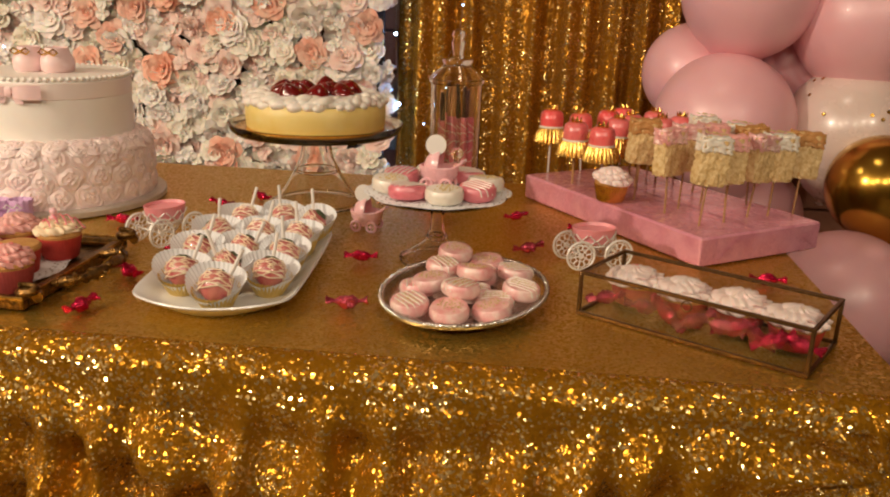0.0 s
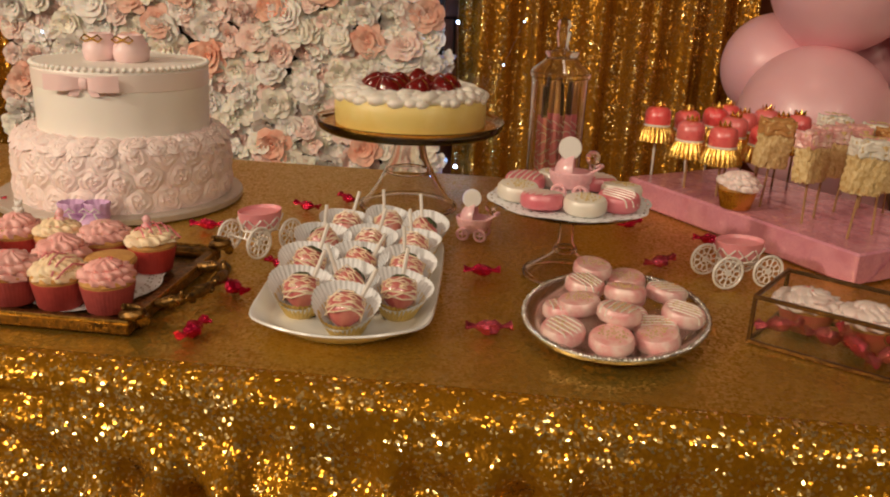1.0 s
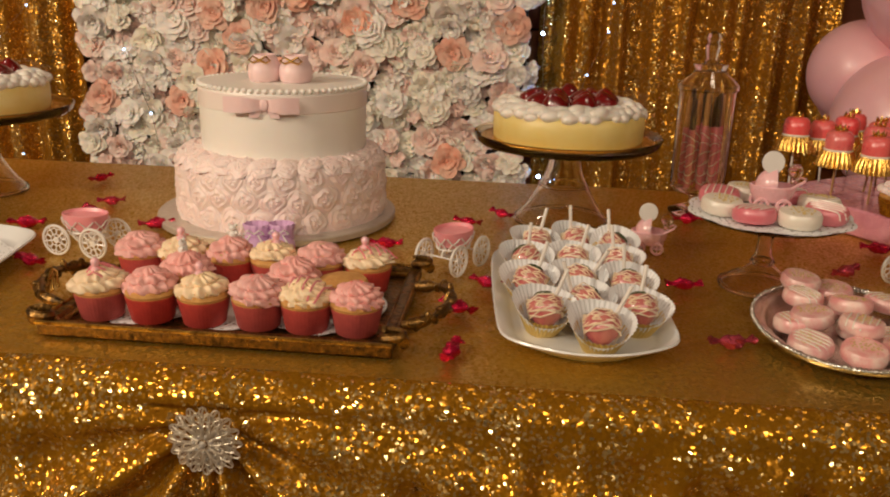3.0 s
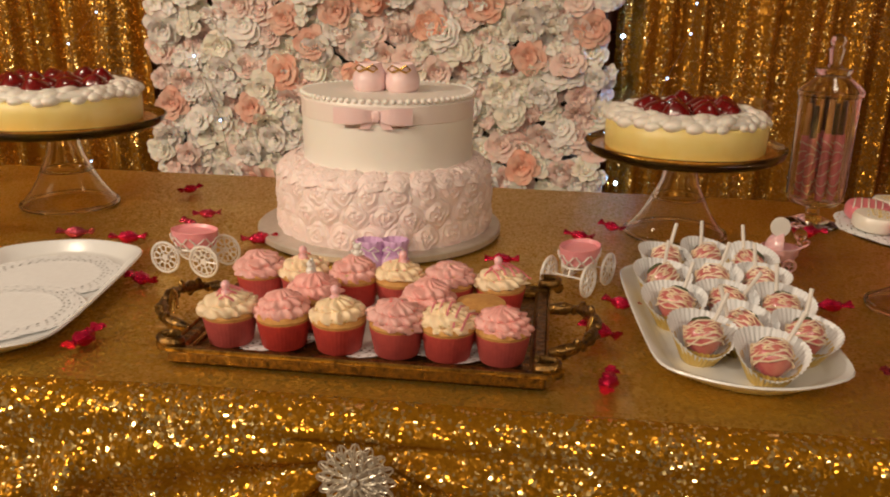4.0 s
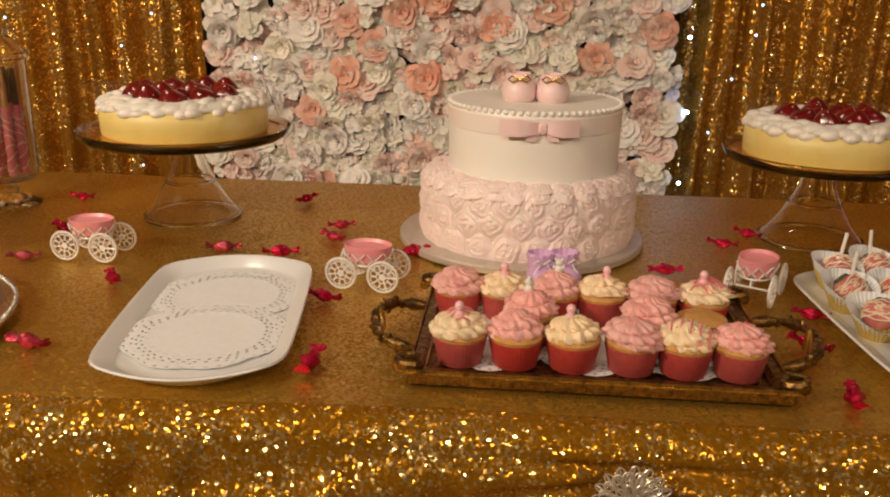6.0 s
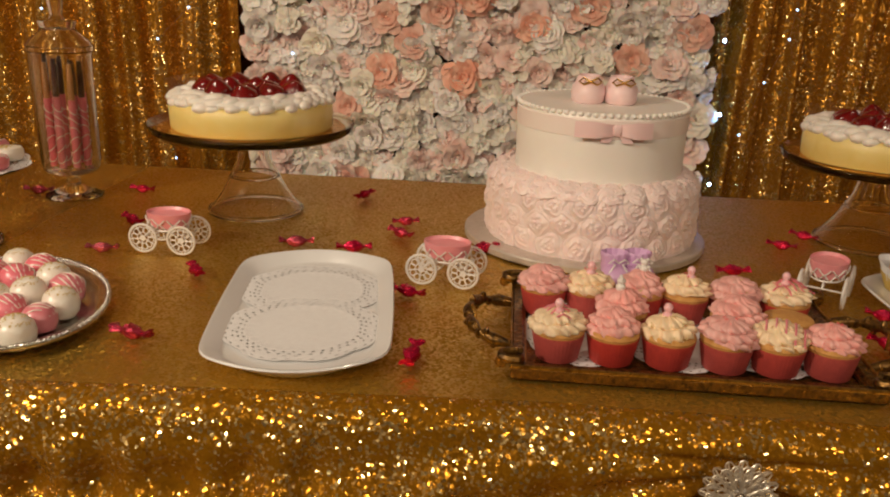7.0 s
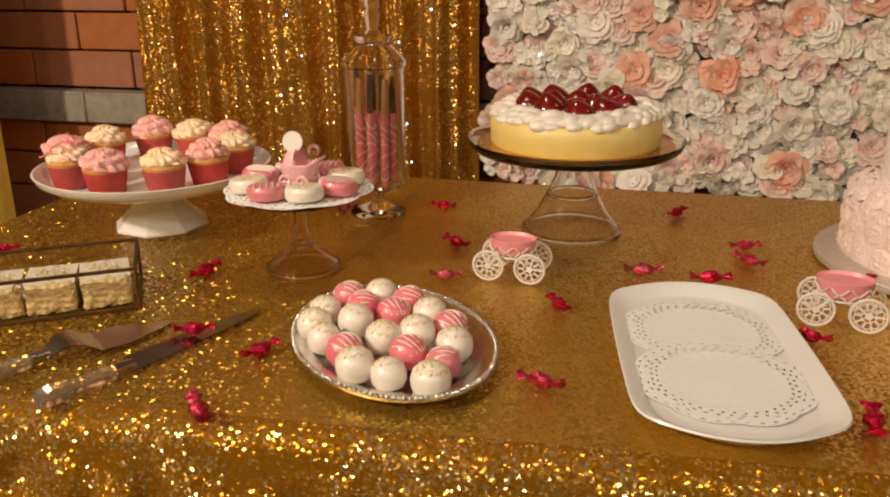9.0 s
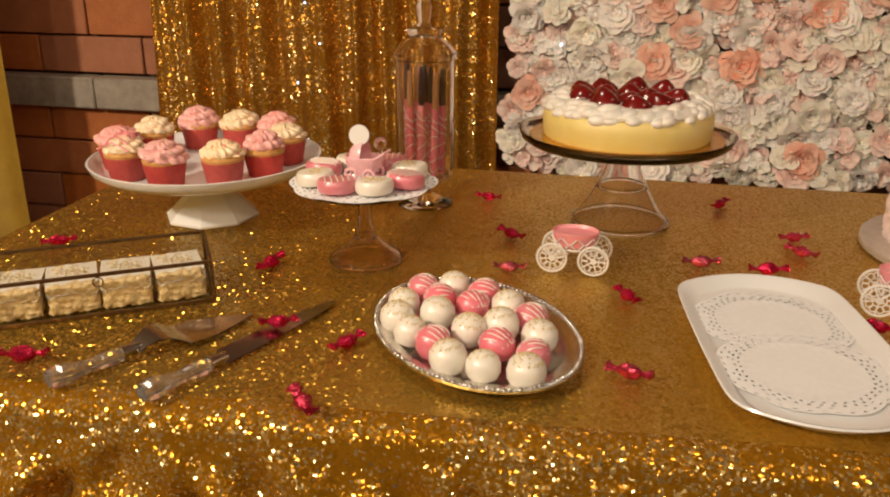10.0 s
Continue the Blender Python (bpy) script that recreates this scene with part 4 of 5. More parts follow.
for bx, by in ((0.009, 0.394), (0.042, 0.402)):
    b = thing("bootie", pose(bx, by, T, 0, 0, 8) @ S(1.3, 1.1, 1.12), "small lilac satin baby bootie behind the cupcake tray", "bootie", "lilac booties")
    part("shoe", lil, b)
    part("lace", lace_me, b, "thin pale lace bow")

# ---- white oblong plates ----


def oblong_plate(corners_w, corners_d, bowed, m, label, group="oblong plates"):
    """A shallow plate with straight sides and bowed ends."""
    def outline(ins, z):
        w, d, b = corners_w / 2 - ins, corners_d / 2 - ins * 0.9, bowed
        o = []
        for i in range(25):
            t = -1 + 2 * i / 24
            o.append((w * t, -d - b * (1 - t * t), z))
        for i in range(1, 16):
            o.append((w + 0.003 * math.sin(math.pi * i / 16), -d + 2 * d * i / 16, z))
        for i in range(25):
            t = 1 - 2 * i / 24
            o.append((w * t, d + b * (1 - t * t), z))
        for i in range(1, 16):
            o.append((-w - 0.003 * math.sin(math.pi * i / 16), d - 2 * d * i / 16, z))
        for _ in range(3):          # soften the corners
            o = [tuple((o[k - 1][c] + 2 * o[k][c] + o[(k + 1) % len(o)][c]) / 4 for c in range(3)) for k in range(len(o))]
        return o
    g = G().rings([outline(0.03, 0.0), outline(0.026, 0.001), outline(0.004, 0.015), outline(0.0, 0.0185), outline(0.001, 0.0205), outline(0.005, 0.0195), outline(0.019, 0.0085), outline(0.024, 0.0065), outline(0.04, 0.0062)], True, True)
    return solo("oblong_plate", g.mesh("oblong_plate", M_CERAMIC, angle=60), m, label, "plate", group)


oblong_plate(0.205, 0.300, 0.042, pose(-0.381, 0.208, T, 0, 0, 8.0), "empty white oblong plate lined with paper lace")
for dy, dz in ((0.066, 0.0076), (-0.056, 0.0085)):
    solo("doily", DOILY, pose(-0.381, 0.208, T + dz, 0, 0, 8.0) @ pose(0, dy, 0, 0, 0, 20) @ S(0.90), "white paper lace doily overlapping another on the oblong plate", "doily", "doilies")
oblong_plate(0.198, 0.300, 0.042, pose(0.452, 0.266, T, 0, 0, 4.0), "white oblong plate filled with dipped strawberries")

# dipped strawberries in white-and-gold cases
case_out = G().lathe([(0.0165, 0), (0.0175, 0.001), (0.0285, 0.024)], 128, flute=32, amp=[0, 0.03, 0.04], cap1=False).mesh("case", M_GOLDCASE, angle=60)
cup_rings = []
for cr, cz, ca in ((0.015, 0.0015, 0.0), (0.0165, 0.0025, 0.01), (0.0262, 0.0200, 0.018), (0.0300, 0.0265, 0.02), (0.0340, 0.0330, 0.024)):
    ring = []
    for j in range(160):                 # the rim stands high at the back and is folded low in front
        t = TAU * j / 160
        high = max(cz - 0.018, 0) / 0.015 * (0.009 * math.sin(t) + 0.003 * math.cos(2 * t + 0.6))
        rj = cr * (1 + ca * math.cos(40 * t))
        ring.append((rj * math.cos(t) * (1 + 0.5 * high / 0.03), rj * math.sin(t), cz + high))
    cup_rings.append(ring)
case_in = G().rings(cup_rings, True, False).mesh("paper_cup", M_PAPER, angle=60)
dip = G().lathe([(0.0001, 0), (0.008, 0.002), (0.0165, 0.010), (0.0195, 0.019), (0.018, 0.026), (0.012, 0.031), (0.004, 0.033)], 18).mesh("berry", M_DIP)
leaf = G()
for k in range(6):
    leaf.grid(lambda u, v, k=k: ((0.002 + 0.008 * v) * math.cos(TAU * k / 6) - (u - 0.5) * 0.008 * math.sin(math.pi * (0.2 + 0.8 * v)) * math.sin(TAU * k / 6),
                                 (0.002 + 0.008 * v) * math.sin(TAU * k / 6) + (u - 0.5) * 0.008 * math.sin(math.pi * (0.2 + 0.8 * v)) * math.cos(TAU * k / 6), 0.034 - 0.006 * v * v), 2, 4)
leaf_me = leaf.mesh("leaf", M_LEAF)
zig = G()
zpts = []
for t in range(140):
    zz2 = 0.008 + 0.020 * t / 140
    r0 = 0.0168 + 0.0035 * math.sin(math.pi * (zz2 - 0.004) / 0.03)
    zpts.append((r0 * math.cos(TAU * t / 14), r0 * math.sin(TAU * t / 14), zz2 + 0.0030 * math.sin(TAU * t / 14 * 2 + t * 0.17)))
zig.tube(zpts[::2], 0.0008, 4)
zig_me = zig.mesh("drizzle", M_DRIZZLE)
stick_me = G().tube([(0, 0, 0.028), (0.002, 0, 0.058), (0.003, 0, 0.074)], 0.0023, 8).mesh("stick", M_WSTICK)
sr = random.Random(12)
for x, y in ((0.411, 0.160), (0.471, 0.120), (0.457, 0.190), (0.516, 0.176), (0.397, 0.250), (0.455, 0.263), (0.514, 0.257), (0.391, 0.333), (0.453, 0.339), (0.511, 0.337), (0.457, 0.432), (0.512, 0.417), (0.402, 0.410)):
    s = thing("dipped_strawberry", pose(x, y, T + 0.0072, sr.uniform(5, 12), sr.uniform(-8, 8), sr.uniform(-45, 35)) @ S(1.03), "pink dipped strawberry with drizzle in a white paper case", "strawberry", "dipped strawberries")
    part("case", case_out, s, "gold foil case")
    part("paper_cup", case_in, s, "white fluted paper liner")
    b = part("berry", dip, s, m=pose(0, -0.001, 0.0265, -sr.uniform(40, 70), sr.uniform(-15, 15), sr.uniform(-35, 35)) @ Matrix.Translation((0, 0, -0.019)) @ S(1.0, 0.92, 1.12))
    part("drizzle", zig_me, b)
    part("leaf", leaf_me, b, "dark green leaf cap", Matrix.Translation((0, 0, -0.014)) @ S(1.45))
    part("stick", stick_me, s, "white paper stick", pose(0, 0, 0, sr.uniform(-22, 10), sr.uniform(-25, 25), 0))

# ---- silver oval platters ----


def platter(x, y, a, b, turn):
    g = G()
    seg = 96
    prof = [(0.70, 0.0), (0.74, 0.0005), (0.86, 0.008), (0.97, 0.0115), (1.0, 0.012), (1.0, 0.015), (0.965, 0.0145), (0.90, 0.0122), (0.85, 0.0112), (0.82, 0.0085), (0.77, 0.004), (0.55, 0.0034), (0.0, 0.0032)]
    rs = []
    for i, (q, z) in enumerate(prof):
        rs.append([(q * a * math.cos(TAU * j / seg), q * b * math.sin(TAU * j / seg), z) for j in range(seg)])
    g.rings(rs, True, True)
    p = thing("silver_platter", pose(x, y, T, 0, 0, turn), "oval silver platter with a beaded rim", "platter", "silver platters")
    part("dish", g.mesh("dish", M_SILVER, angle=50), p)
    bead = G()
    n = 130
    for j in range(n):
        t = TAU * j / n
        bead.ball(0.0030 if j % 3 else 0.0038, pose(a * 0.975 * math.cos(t), b * 0.975 * math.sin(t), 0.0150), 8, 5)
    part("beaded_rim", bead.mesh("beaded_rim", M_SILVER), p)
    return p


platter(0.760, 0.222, 0.138, 0.104, 75)
platter(-0.738, 0.169, 0.158, 0.114, -54)
oreo = G().lathe([(0.014, 0), (0.0235, 0.001), (0.0265, 0.005), (0.0265, 0.014), (0.024, 0.0185), (0.016, 0.0195), (0.0, 0.0195)], 28)
oreo_m, oreo_p, oreo_w = oreo.mesh("coating", M_MARBLE), oreo.mesh("coating", M_PINKCOAT), oreo.mesh("coating", M_WHITECOAT)
stripe = G()
for k in range(5):
    yy = -0.016 + 0.008 * k
    hx = math.sqrt(0.0235 ** 2 - yy * yy)
    stripe.tube([(-hx, yy + 0.003, 0.017), (-hx * 0.8, yy + 0.002, 0.0198), (0, yy, 0.0202), (hx * 0.8, yy - 0.002, 0.0198), (hx, yy - 0.003, 0.017), (hx * 1.13, yy - 0.003, 0.010)], 0.001, 5)
stripe_me = stripe.mesh("drizzle", M_WHITECOAT)
gl = G()
gr = random.Random(8)
for _ in range(40):
    a, q = gr.uniform(0, TAU), 0.018 * math.sqrt(gr.random())
    gl.slab(0.0026, 0.0014, 0.001, 0.0003, 0.0002, pose(q * math.cos(a), q * math.sin(a), 0.0194, 0, 0, gr.uniform(0, 360)), 1)
sugar_me = gl.mesh("sugar", M_GLITTER)


def cookie(x, y, z, kind, where, group, r, tilt=6.0):
    me, words = {"m": (oreo_m, "marbled pink"), "p": (oreo_p, "pink"), "w": (oreo_w, "white")}[kind]
    c = thing("coated_cookie", pose(x, y, z, r.uniform(-tilt, tilt), r.uniform(-tilt, tilt), r.uniform(0, 360)), "round %s coated sandwich cookie %s" % (words, where), "cookie", group)
    if kind == "m":
        c.scale = (0.90, 0.90, 0.86)
        part("sugar", sugar_me, c, "gold sugar")
    part("coating", me, c)
    if kind != "m" or r.random() < 0.7:
        part("sugar" if kind == "w" else "drizzle", sugar_me if kind == "w" else stripe_me, c, "gold sugar" if kind == "w" else "")
    return c


cr = random.Random(30)
low = [(0.800, 0.180), (0.699, 0.150), (0.749, 0.134), (0.799, 0.152), (0.830, 0.203), (0.718, 0.208), (0.771, 0.207), (0.820, 0.269), (0.725, 0.271), (0.776, 0.275), (0.701, 0.210), (0.780, 0.326), (0.736, 0.320), (0.770, 0.239), (0.757, 0.171)]
for i, (x, y) in enumerate(low):
    cookie(x, y, T + 0.006 + (0.009 if i in (4, 5, 7, 8) else 0.016 if i > 11 else 0.0) + 0.001 * (i % 3), "m", "piled on the silver platter", "cookies on the platter", cr, 9)

# cake truffles
ball_me = {k: G().lathe([(0.010, 0), (0.0155, 0.0015), (0.0205, 0.010), (0.0215, 0.019), (0.0195, 0.029), (0.0125, 0.0365), (0.004, 0.0392), (0.0, 0.0394)], 22).mesh("coating", mm) for k, mm in (("p", M_PINKCOAT), ("w", M_WHITECOAT))}
bs, pts = G(), []
for k in range(6):
    yy = -0.015 + 0.006 * k
    row_pts = []
    for t in range(11):
        a = math.pi * (0.06 + 0.88 * t / 10)
        rr2 = math.sqrt(max(0.0212 ** 2 - yy * yy, 1e-6))
        row_pts.append((rr2 * math.cos(a), yy + 0.002 * math.sin(3 * a + k), 0.0185 + rr2 * math.sin(a) * 0.985))
    pts += row_pts if k % 2 else row_pts[::-1]
bs.tube(pts, 0.0010, 5)
ball_stripe = bs.mesh("drizzle", M_WHITECOAT)
bg = G()
for _ in range(55):
    a, q = gr.uniform(0, TAU), 0.0165 * math.sqrt(gr.random())
    bg.slab(0.0028, 0.0016, 0.001, 0.0003, 0.0002, pose(q * math.cos(a), q * math.sin(a), 0.019 + math.sqrt(0.0208 ** 2 - q * q) - 0.0004, 0, 0, gr.uniform(0, 360)), 1)
ball_sugar = bg.mesh("sugar", M_GLITTER)
order = "pwwppwpwwpwwwwpwppwwpw"
pos = [(-0.823, 0.254), (-0.782, 0.268), (-0.834, 0.204), (-0.792, 0.225), (-0.740, 0.251), (-0.830, 0.166), (-0.749, 0.204), (-0.704, 0.215), (-0.787, 0.174), (-0.677, 0.189),
       (-0.810, 0.129), (-0.741, 0.146), (-0.703, 0.160), (-0.661, 0.145), (-0.777, 0.109), (-0.747, 0.075), (-0.700, 0.112), (-0.658, 0.101), (-0.708, 0.064), (-0.665, 0.063)]
for i, (x, y) in enumerate(pos):
    k = order[i]
    inner = math.hypot((x + 0.738) / 0.06, (y - 0.169) / 0.075) < 1
    t = thing("cake_truffle", pose(x, y, T + 0.0045 + (0.003 if inner else 0), cr.uniform(-14, 14), cr.uniform(-14, 14), cr.uniform(-40, 40)) @ S(cr.uniform(0.90, 1.02)) @ S(1, 1, 0.94), "%s coated cake ball with %s on silver platter" % (("pink", "white drizzle") if k == "p" else ("white", "gold sugar")), "cake ball", "cake balls")
    part("coating", ball_me[k], t)
    part("drizzle" if k == "p" else "sugar", ball_stripe if k == "p" else ball_sugar, t)

# ---- small glass pedestals with cookies and a toy pram ----


def pram(parent_m, label, group, sc=1.0):
    p = thing("toy_pram", parent_m @ S(sc), label, "toy pram", group)
    part("body", G().lathe([(0.012, 0.012), (0.019, 0.014), (0.024, 0.022), (0.026, 0.033), (0.0245, 0.034), (0.022, 0.024), (0.014, 0.0165), (0, 0.0165)], 24, m=S(1.05, 0.8, 1)).mesh("body", M_PINKPLASTIC), p)
    hood = G()
    for shell in (0.0225, 0.0212):
        hood.grid(lambda u, v, r=shell: (0.002 - r * math.cos(u * math.pi / 2) * math.sin(math.pi * v), 0.88 * r * math.cos(math.pi * v), 0.0325 + r * math.sin(u * math.pi / 2) * math.sin(math.pi * v)), 10, 14)
    part("hood", hood.mesh("hood", M_PINKPLASTIC, angle=180), p)
    part("tag", G().lathe([(0.0135, 0), (0.014, 0.001), (0.0135, 0.002)], 24).mesh("tag", M_WHITEPLASTIC), p, "pale round lid disc", pose(-0.004, -0.004, 0.062, 78, 0, 12))
    part("teat", G().ball(0.009, pose(0.024, 0, 0.052)).tube([(0.024, 0, 0.036), (0.024, 0, 0.045)], 0.004, 8).mesh("teat", M_PINKGLASS), p, "clear pink dummy")
    hd = G().tube([(0.020, -0.012, 0.033), (0.034, -0.011, 0.042), (0.037, 0, 0.043), (0.034, 0.011, 0.042), (0.020, 0.012, 0.033)], 0.0016, 6)
    part("handle", hd.mesh("handle", M_PINKPLASTIC), p)
    wh = G().tube([(0.008 * math.cos(TAU * t / 14), 0, 0.008 * math.sin(TAU * t / 14)) for t in range(14)], 0.0022, 6, closed=True).ball(0.003, None, 8, 5)
    for t in range(4):
        wh.tube([(0, 0, 0), (0.008 * math.cos(TAU * t / 4), 0, 0.008 * math.sin(TAU * t / 4))], 0.001, 5)
    wme = wh.mesh("wheel", M_PINKPLASTIC)
    for wx in (-0.013, 0.013):
        for wy in (-0.016, 0.016):
            part("wheel", wme, p, m=pose(wx, wy, 0.010))
    return p


pram(pose(0.573, 0.505, T, 0, 0, -8), "small pink plastic toy pram standing on the cloth", "toy prams", 1.0)


def pedestal(x, y, seed, turn, dz):
    st = thing("glass_pedestal", pose(x, y, T), "small rose-tinted glass pedestal dish", "pedestal dish", "small pedestals")
    part("plate", G().lathe([(0.014, 0.078), (0.06, 0.080), (0.094, 0.084), (0.1005, 0.0885), (0.0985, 0.0895), (0.092, 0.0862), (0.06, 0.0835), (0.0, 0.0835)], 64).mesh("plate", M_GLASS), st, m=pose(0, 0, dz))
    bell = [(0.0530, 0.0), (0.0535, 0.003), (0.0500, 0.006), (0.0380, 0.013), (0.0250, 0.020), (0.0160, 0.027), (0.0145, 0.031), (0.0150, 0.035), (0.0105, 0.040), (0.0095, 0.058), (0.0140, 0.0778)]
    wall = [(r - 0.0024, z) for r, z in bell[::-1]]
    part("foot", G().lathe(bell + wall + bell[:1], 56, cap0=False, cap1=False).mesh("foot", M_PINKGLASS, angle=180), st, "rose-tinted glass foot", S(1, 1, 1 + dz / 0.078))
    for rr0, zz0, tt in ((0.0510, 0.0036, 0.0032), (0.0125, 0.0355, 0.0040)):
        part("foot_ring", G().tube([(rr0 * math.cos(TAU * k / 48), rr0 * math.sin(TAU * k / 48), zz0) for k in range(48)], tt, 8, closed=True).mesh("foot_ring", M_PINKGLASS), st, "thick glass ring")
    solo("doily", DOILY, pose(x, y, T + 0.090 + dz, 0, 0, 10) @ S(1.03), "white paper lace doily on the glass pedestal", "doily", "doilies")
    r = random.Random(seed)
    for i in range(8):
        a = math.radians(turn) + TAU * i / 8
        cookie(x + 0.068 * math.cos(a), y + 0.068 * math.sin(a), T + 0.0925 + dz, "wp"[i % 2], "on the pedestal dish", "cookies on pedestals", r, 5)
    pram(pose(x, y + 0.004, T + 0.0918 + dz, 0, 0, -6), "small pink plastic toy pram amid the cookies", "toy prams", 1.05)


pedestal(0.703, 0.375, 5, -76, 0.012)
pedestal(-0.940, 0.388, 6, -60, 0.028)

# ---- white pedestal with cupcakes ----
WX, WY = -1.256, 0.530
ws = thing("white_pedestal", pose(WX, WY, T), "white ceramic pedestal cake stand with a faceted foot", "cake stand")
part("plate", G().lathe([(0.02, 0.082), (0.10, 0.085), (0.154, 0.092), (0.171, 0.104), (0.1755, 0.1145), (0.1725, 0.115), (0.166, 0.106), (0.151, 0.0975), (0.10, 0.0955), (0, 0.0955)], 80).mesh("plate", M_CERAMIC), ws, m=pose(0, 0, -0.0088) @ S(1.07, 1.07, 1))
part("foot", G().lathe([(0.078, 0), (0.079, 0.004), (0.074, 0.008), (0.034, 0.052), (0.030, 0.0818)], 8).mesh("foot", M_CERAMIC, angle=20), ws, m=pose(0, 0, 0, 0, 0, 12) @ S(1, 1, 0.894))
for (x, y), k in zip(((-0.082, -0.105), (-0.003, -0.128), (0.078, -0.098), (0.120, -0.040), (-0.128, -0.050), (-0.112, 0.032), (-0.070, 0.112), (0.004, 0.122), (0.080, 0.108), (0.122, 0.045)), "cpcppcpcpc"):
    cupcake(WX + x, WY + y, T + 0.0880, k, "on the white pedestal", "cupcakes on the pedestal").scale = (1.1, 1.1, 1.08)

# ---- wire carriages with pink bowls ----
wheel = G().tube([(0.0205 * math.cos(TAU * t / 28), 0, 0.0205 * math.sin(TAU * t / 28)) for t in range(28)], 0.0019, 6, closed=True)
wheel.lathe([(0.0045, -0.0012), (0.0045, 0.0012)], 12, m=pose(0, 0, 0, 90))
for k in range(5):
    a = TAU * k / 5
    wheel.tube([(0, 0, 0), (0.0195 * math.cos(a), 0, 0.0195 * math.sin(a))], 0.0011, 5)
    for s in (-1, 1):
        b = a + s * 0.33
        wheel.tube([(0.0125 * math.cos(b) + 0.0045 * math.cos(t), 0, 0.0125 * math.sin(b) + 0.0045 * math.sin(t)) for t in [TAU * q / 10 for q in range(10)]], 0.0009, 5, closed=True)
wheel_me = wheel.mesh("wheel", M_WHITEPLASTIC)
bowl_me = G().lathe([(0.018, 0.0), (0.024, 0.003), (0.0275, 0.012), (0.0295, 0.024), (0.0285, 0.0245), (0.026, 0.020), (0.0, 0.018)], 32, m=S(1.12, 0.85, 1)).mesh("bowl", M_WAX)
lat = G()
for k in range(9):
    a = TAU * k / 9
    for s in (-1, 1):
        pts = []
        for t in range(9):
            q = math.pi * t / 8
            w = a + s * (0.05 + 0.27 * math.sin(q))
            zz3 = 0.001 + 0.017 * (t / 8) + 0.002 * math.sin(2 * q)
            rr3 = 0.0245 + 0.006 * (t / 8)
            pts.append((1.12 * rr3 * math.cos(w), 0.85 * rr3 * math.sin(w), zz3))
        lat.tube(pts, 0.0010, 5)
lat.tube([(1.12 * 0.0245 * math.cos(TAU * t / 30), 0.85 * 0.0245 * math.sin(TAU * t / 30), 0.0005) for t in range(30)], 0.0014, 5, closed=True)
lattice_me = lat.mesh("lattice", M_WHITEPLASTIC)
axle_me = G().tube([(0, -0.027, 0), (0, 0.027, 0)], 0.0013, 6).mesh("axle", M_WHITEPLASTIC)
brace = G()
for sx in (-1, 1):
    brace.tube([(sx * 0.029, 0, 0), (sx * 0.024, 0, 0.010), (sx * 0.016, 0, 0.0095)], 0.0013, 6)
brace.tube([(-0.029, 0, 0), (0.029, 0, 0)], 0.0013, 6)
brace_me = brace.mesh("frame", M_WHITEPLASTIC)


def carriage(x, y, turn, sc):
    c = thing("wire_carriage", pose(x, y, T, 0, 0, turn) @ S(sc), "white filigree carriage with four wheels holding a pink bowl", "toy carriage", "wire carriages")
    for wx in (-0.029, 0.029):
        part("axle", axle_me, c, m=pose(wx, 0, 0.0225))
        for wy in (-0.028, 0.028):
            part("wheel", wheel_me, c, m=pose(wx, wy, 0.0225, 0, 40 * (wx + wy) / 0.05, 0))
    part("frame", brace_me, c, m=pose(0, 0, 0.0225))
    part("bowl", bowl_me, c, "pink bowl", pose(0, 0, 0.033))
    part("lattice", lattice_me, c, m=pose(0, 0, 0.032))


for x, y, turn in ((-0.223, 0.358, -9), (0.291, 0.380, 62), (-0.639, 0.421, -3), (0.929, 0.403, 20)):
    carriage(x, y, turn, 1.0)

# ---- twist-wrapped candies ----


def candy_mesh(seed):
    r = random.Random(seed)
    rings, n, na = [], 15, 12
    for i in range(n):
        q = -1 + 2 * i / (n - 1)
        x = 0.024 * q
        body = 0.0088 * math.sqrt(max(1 - (q / 0.55) ** 2, 0)) if abs(q) < 0.55 else 0.0
        tail = 0.0022 + 0.013 * max(abs(q) - 0.58, 0)
        ring = []
        for j in range(na):
            a = TAU * j / na
            cr2 = 1 + 0.28 * math.sin(3 * a + seed + 5 * q) * (1 if abs(q) > 0.5 else 0.35) + r.uniform(-0.2, 0.2)
            rad = max(body, tail) * cr2
            flat = 0.55 if abs(q) > 0.6 else 0.9
            ring.append((x + r.uniform(-0.0008, 0.0008), rad * math.cos(a), 0.0085 + rad * flat * math.sin(a) + (0.004 * (abs(q) - 0.5) if abs(q) > 0.5 else 0)))
        rings.append(ring)
    return G().rings(rings, True, True).mesh("wrapped_candy", M_FOIL, angle=24)


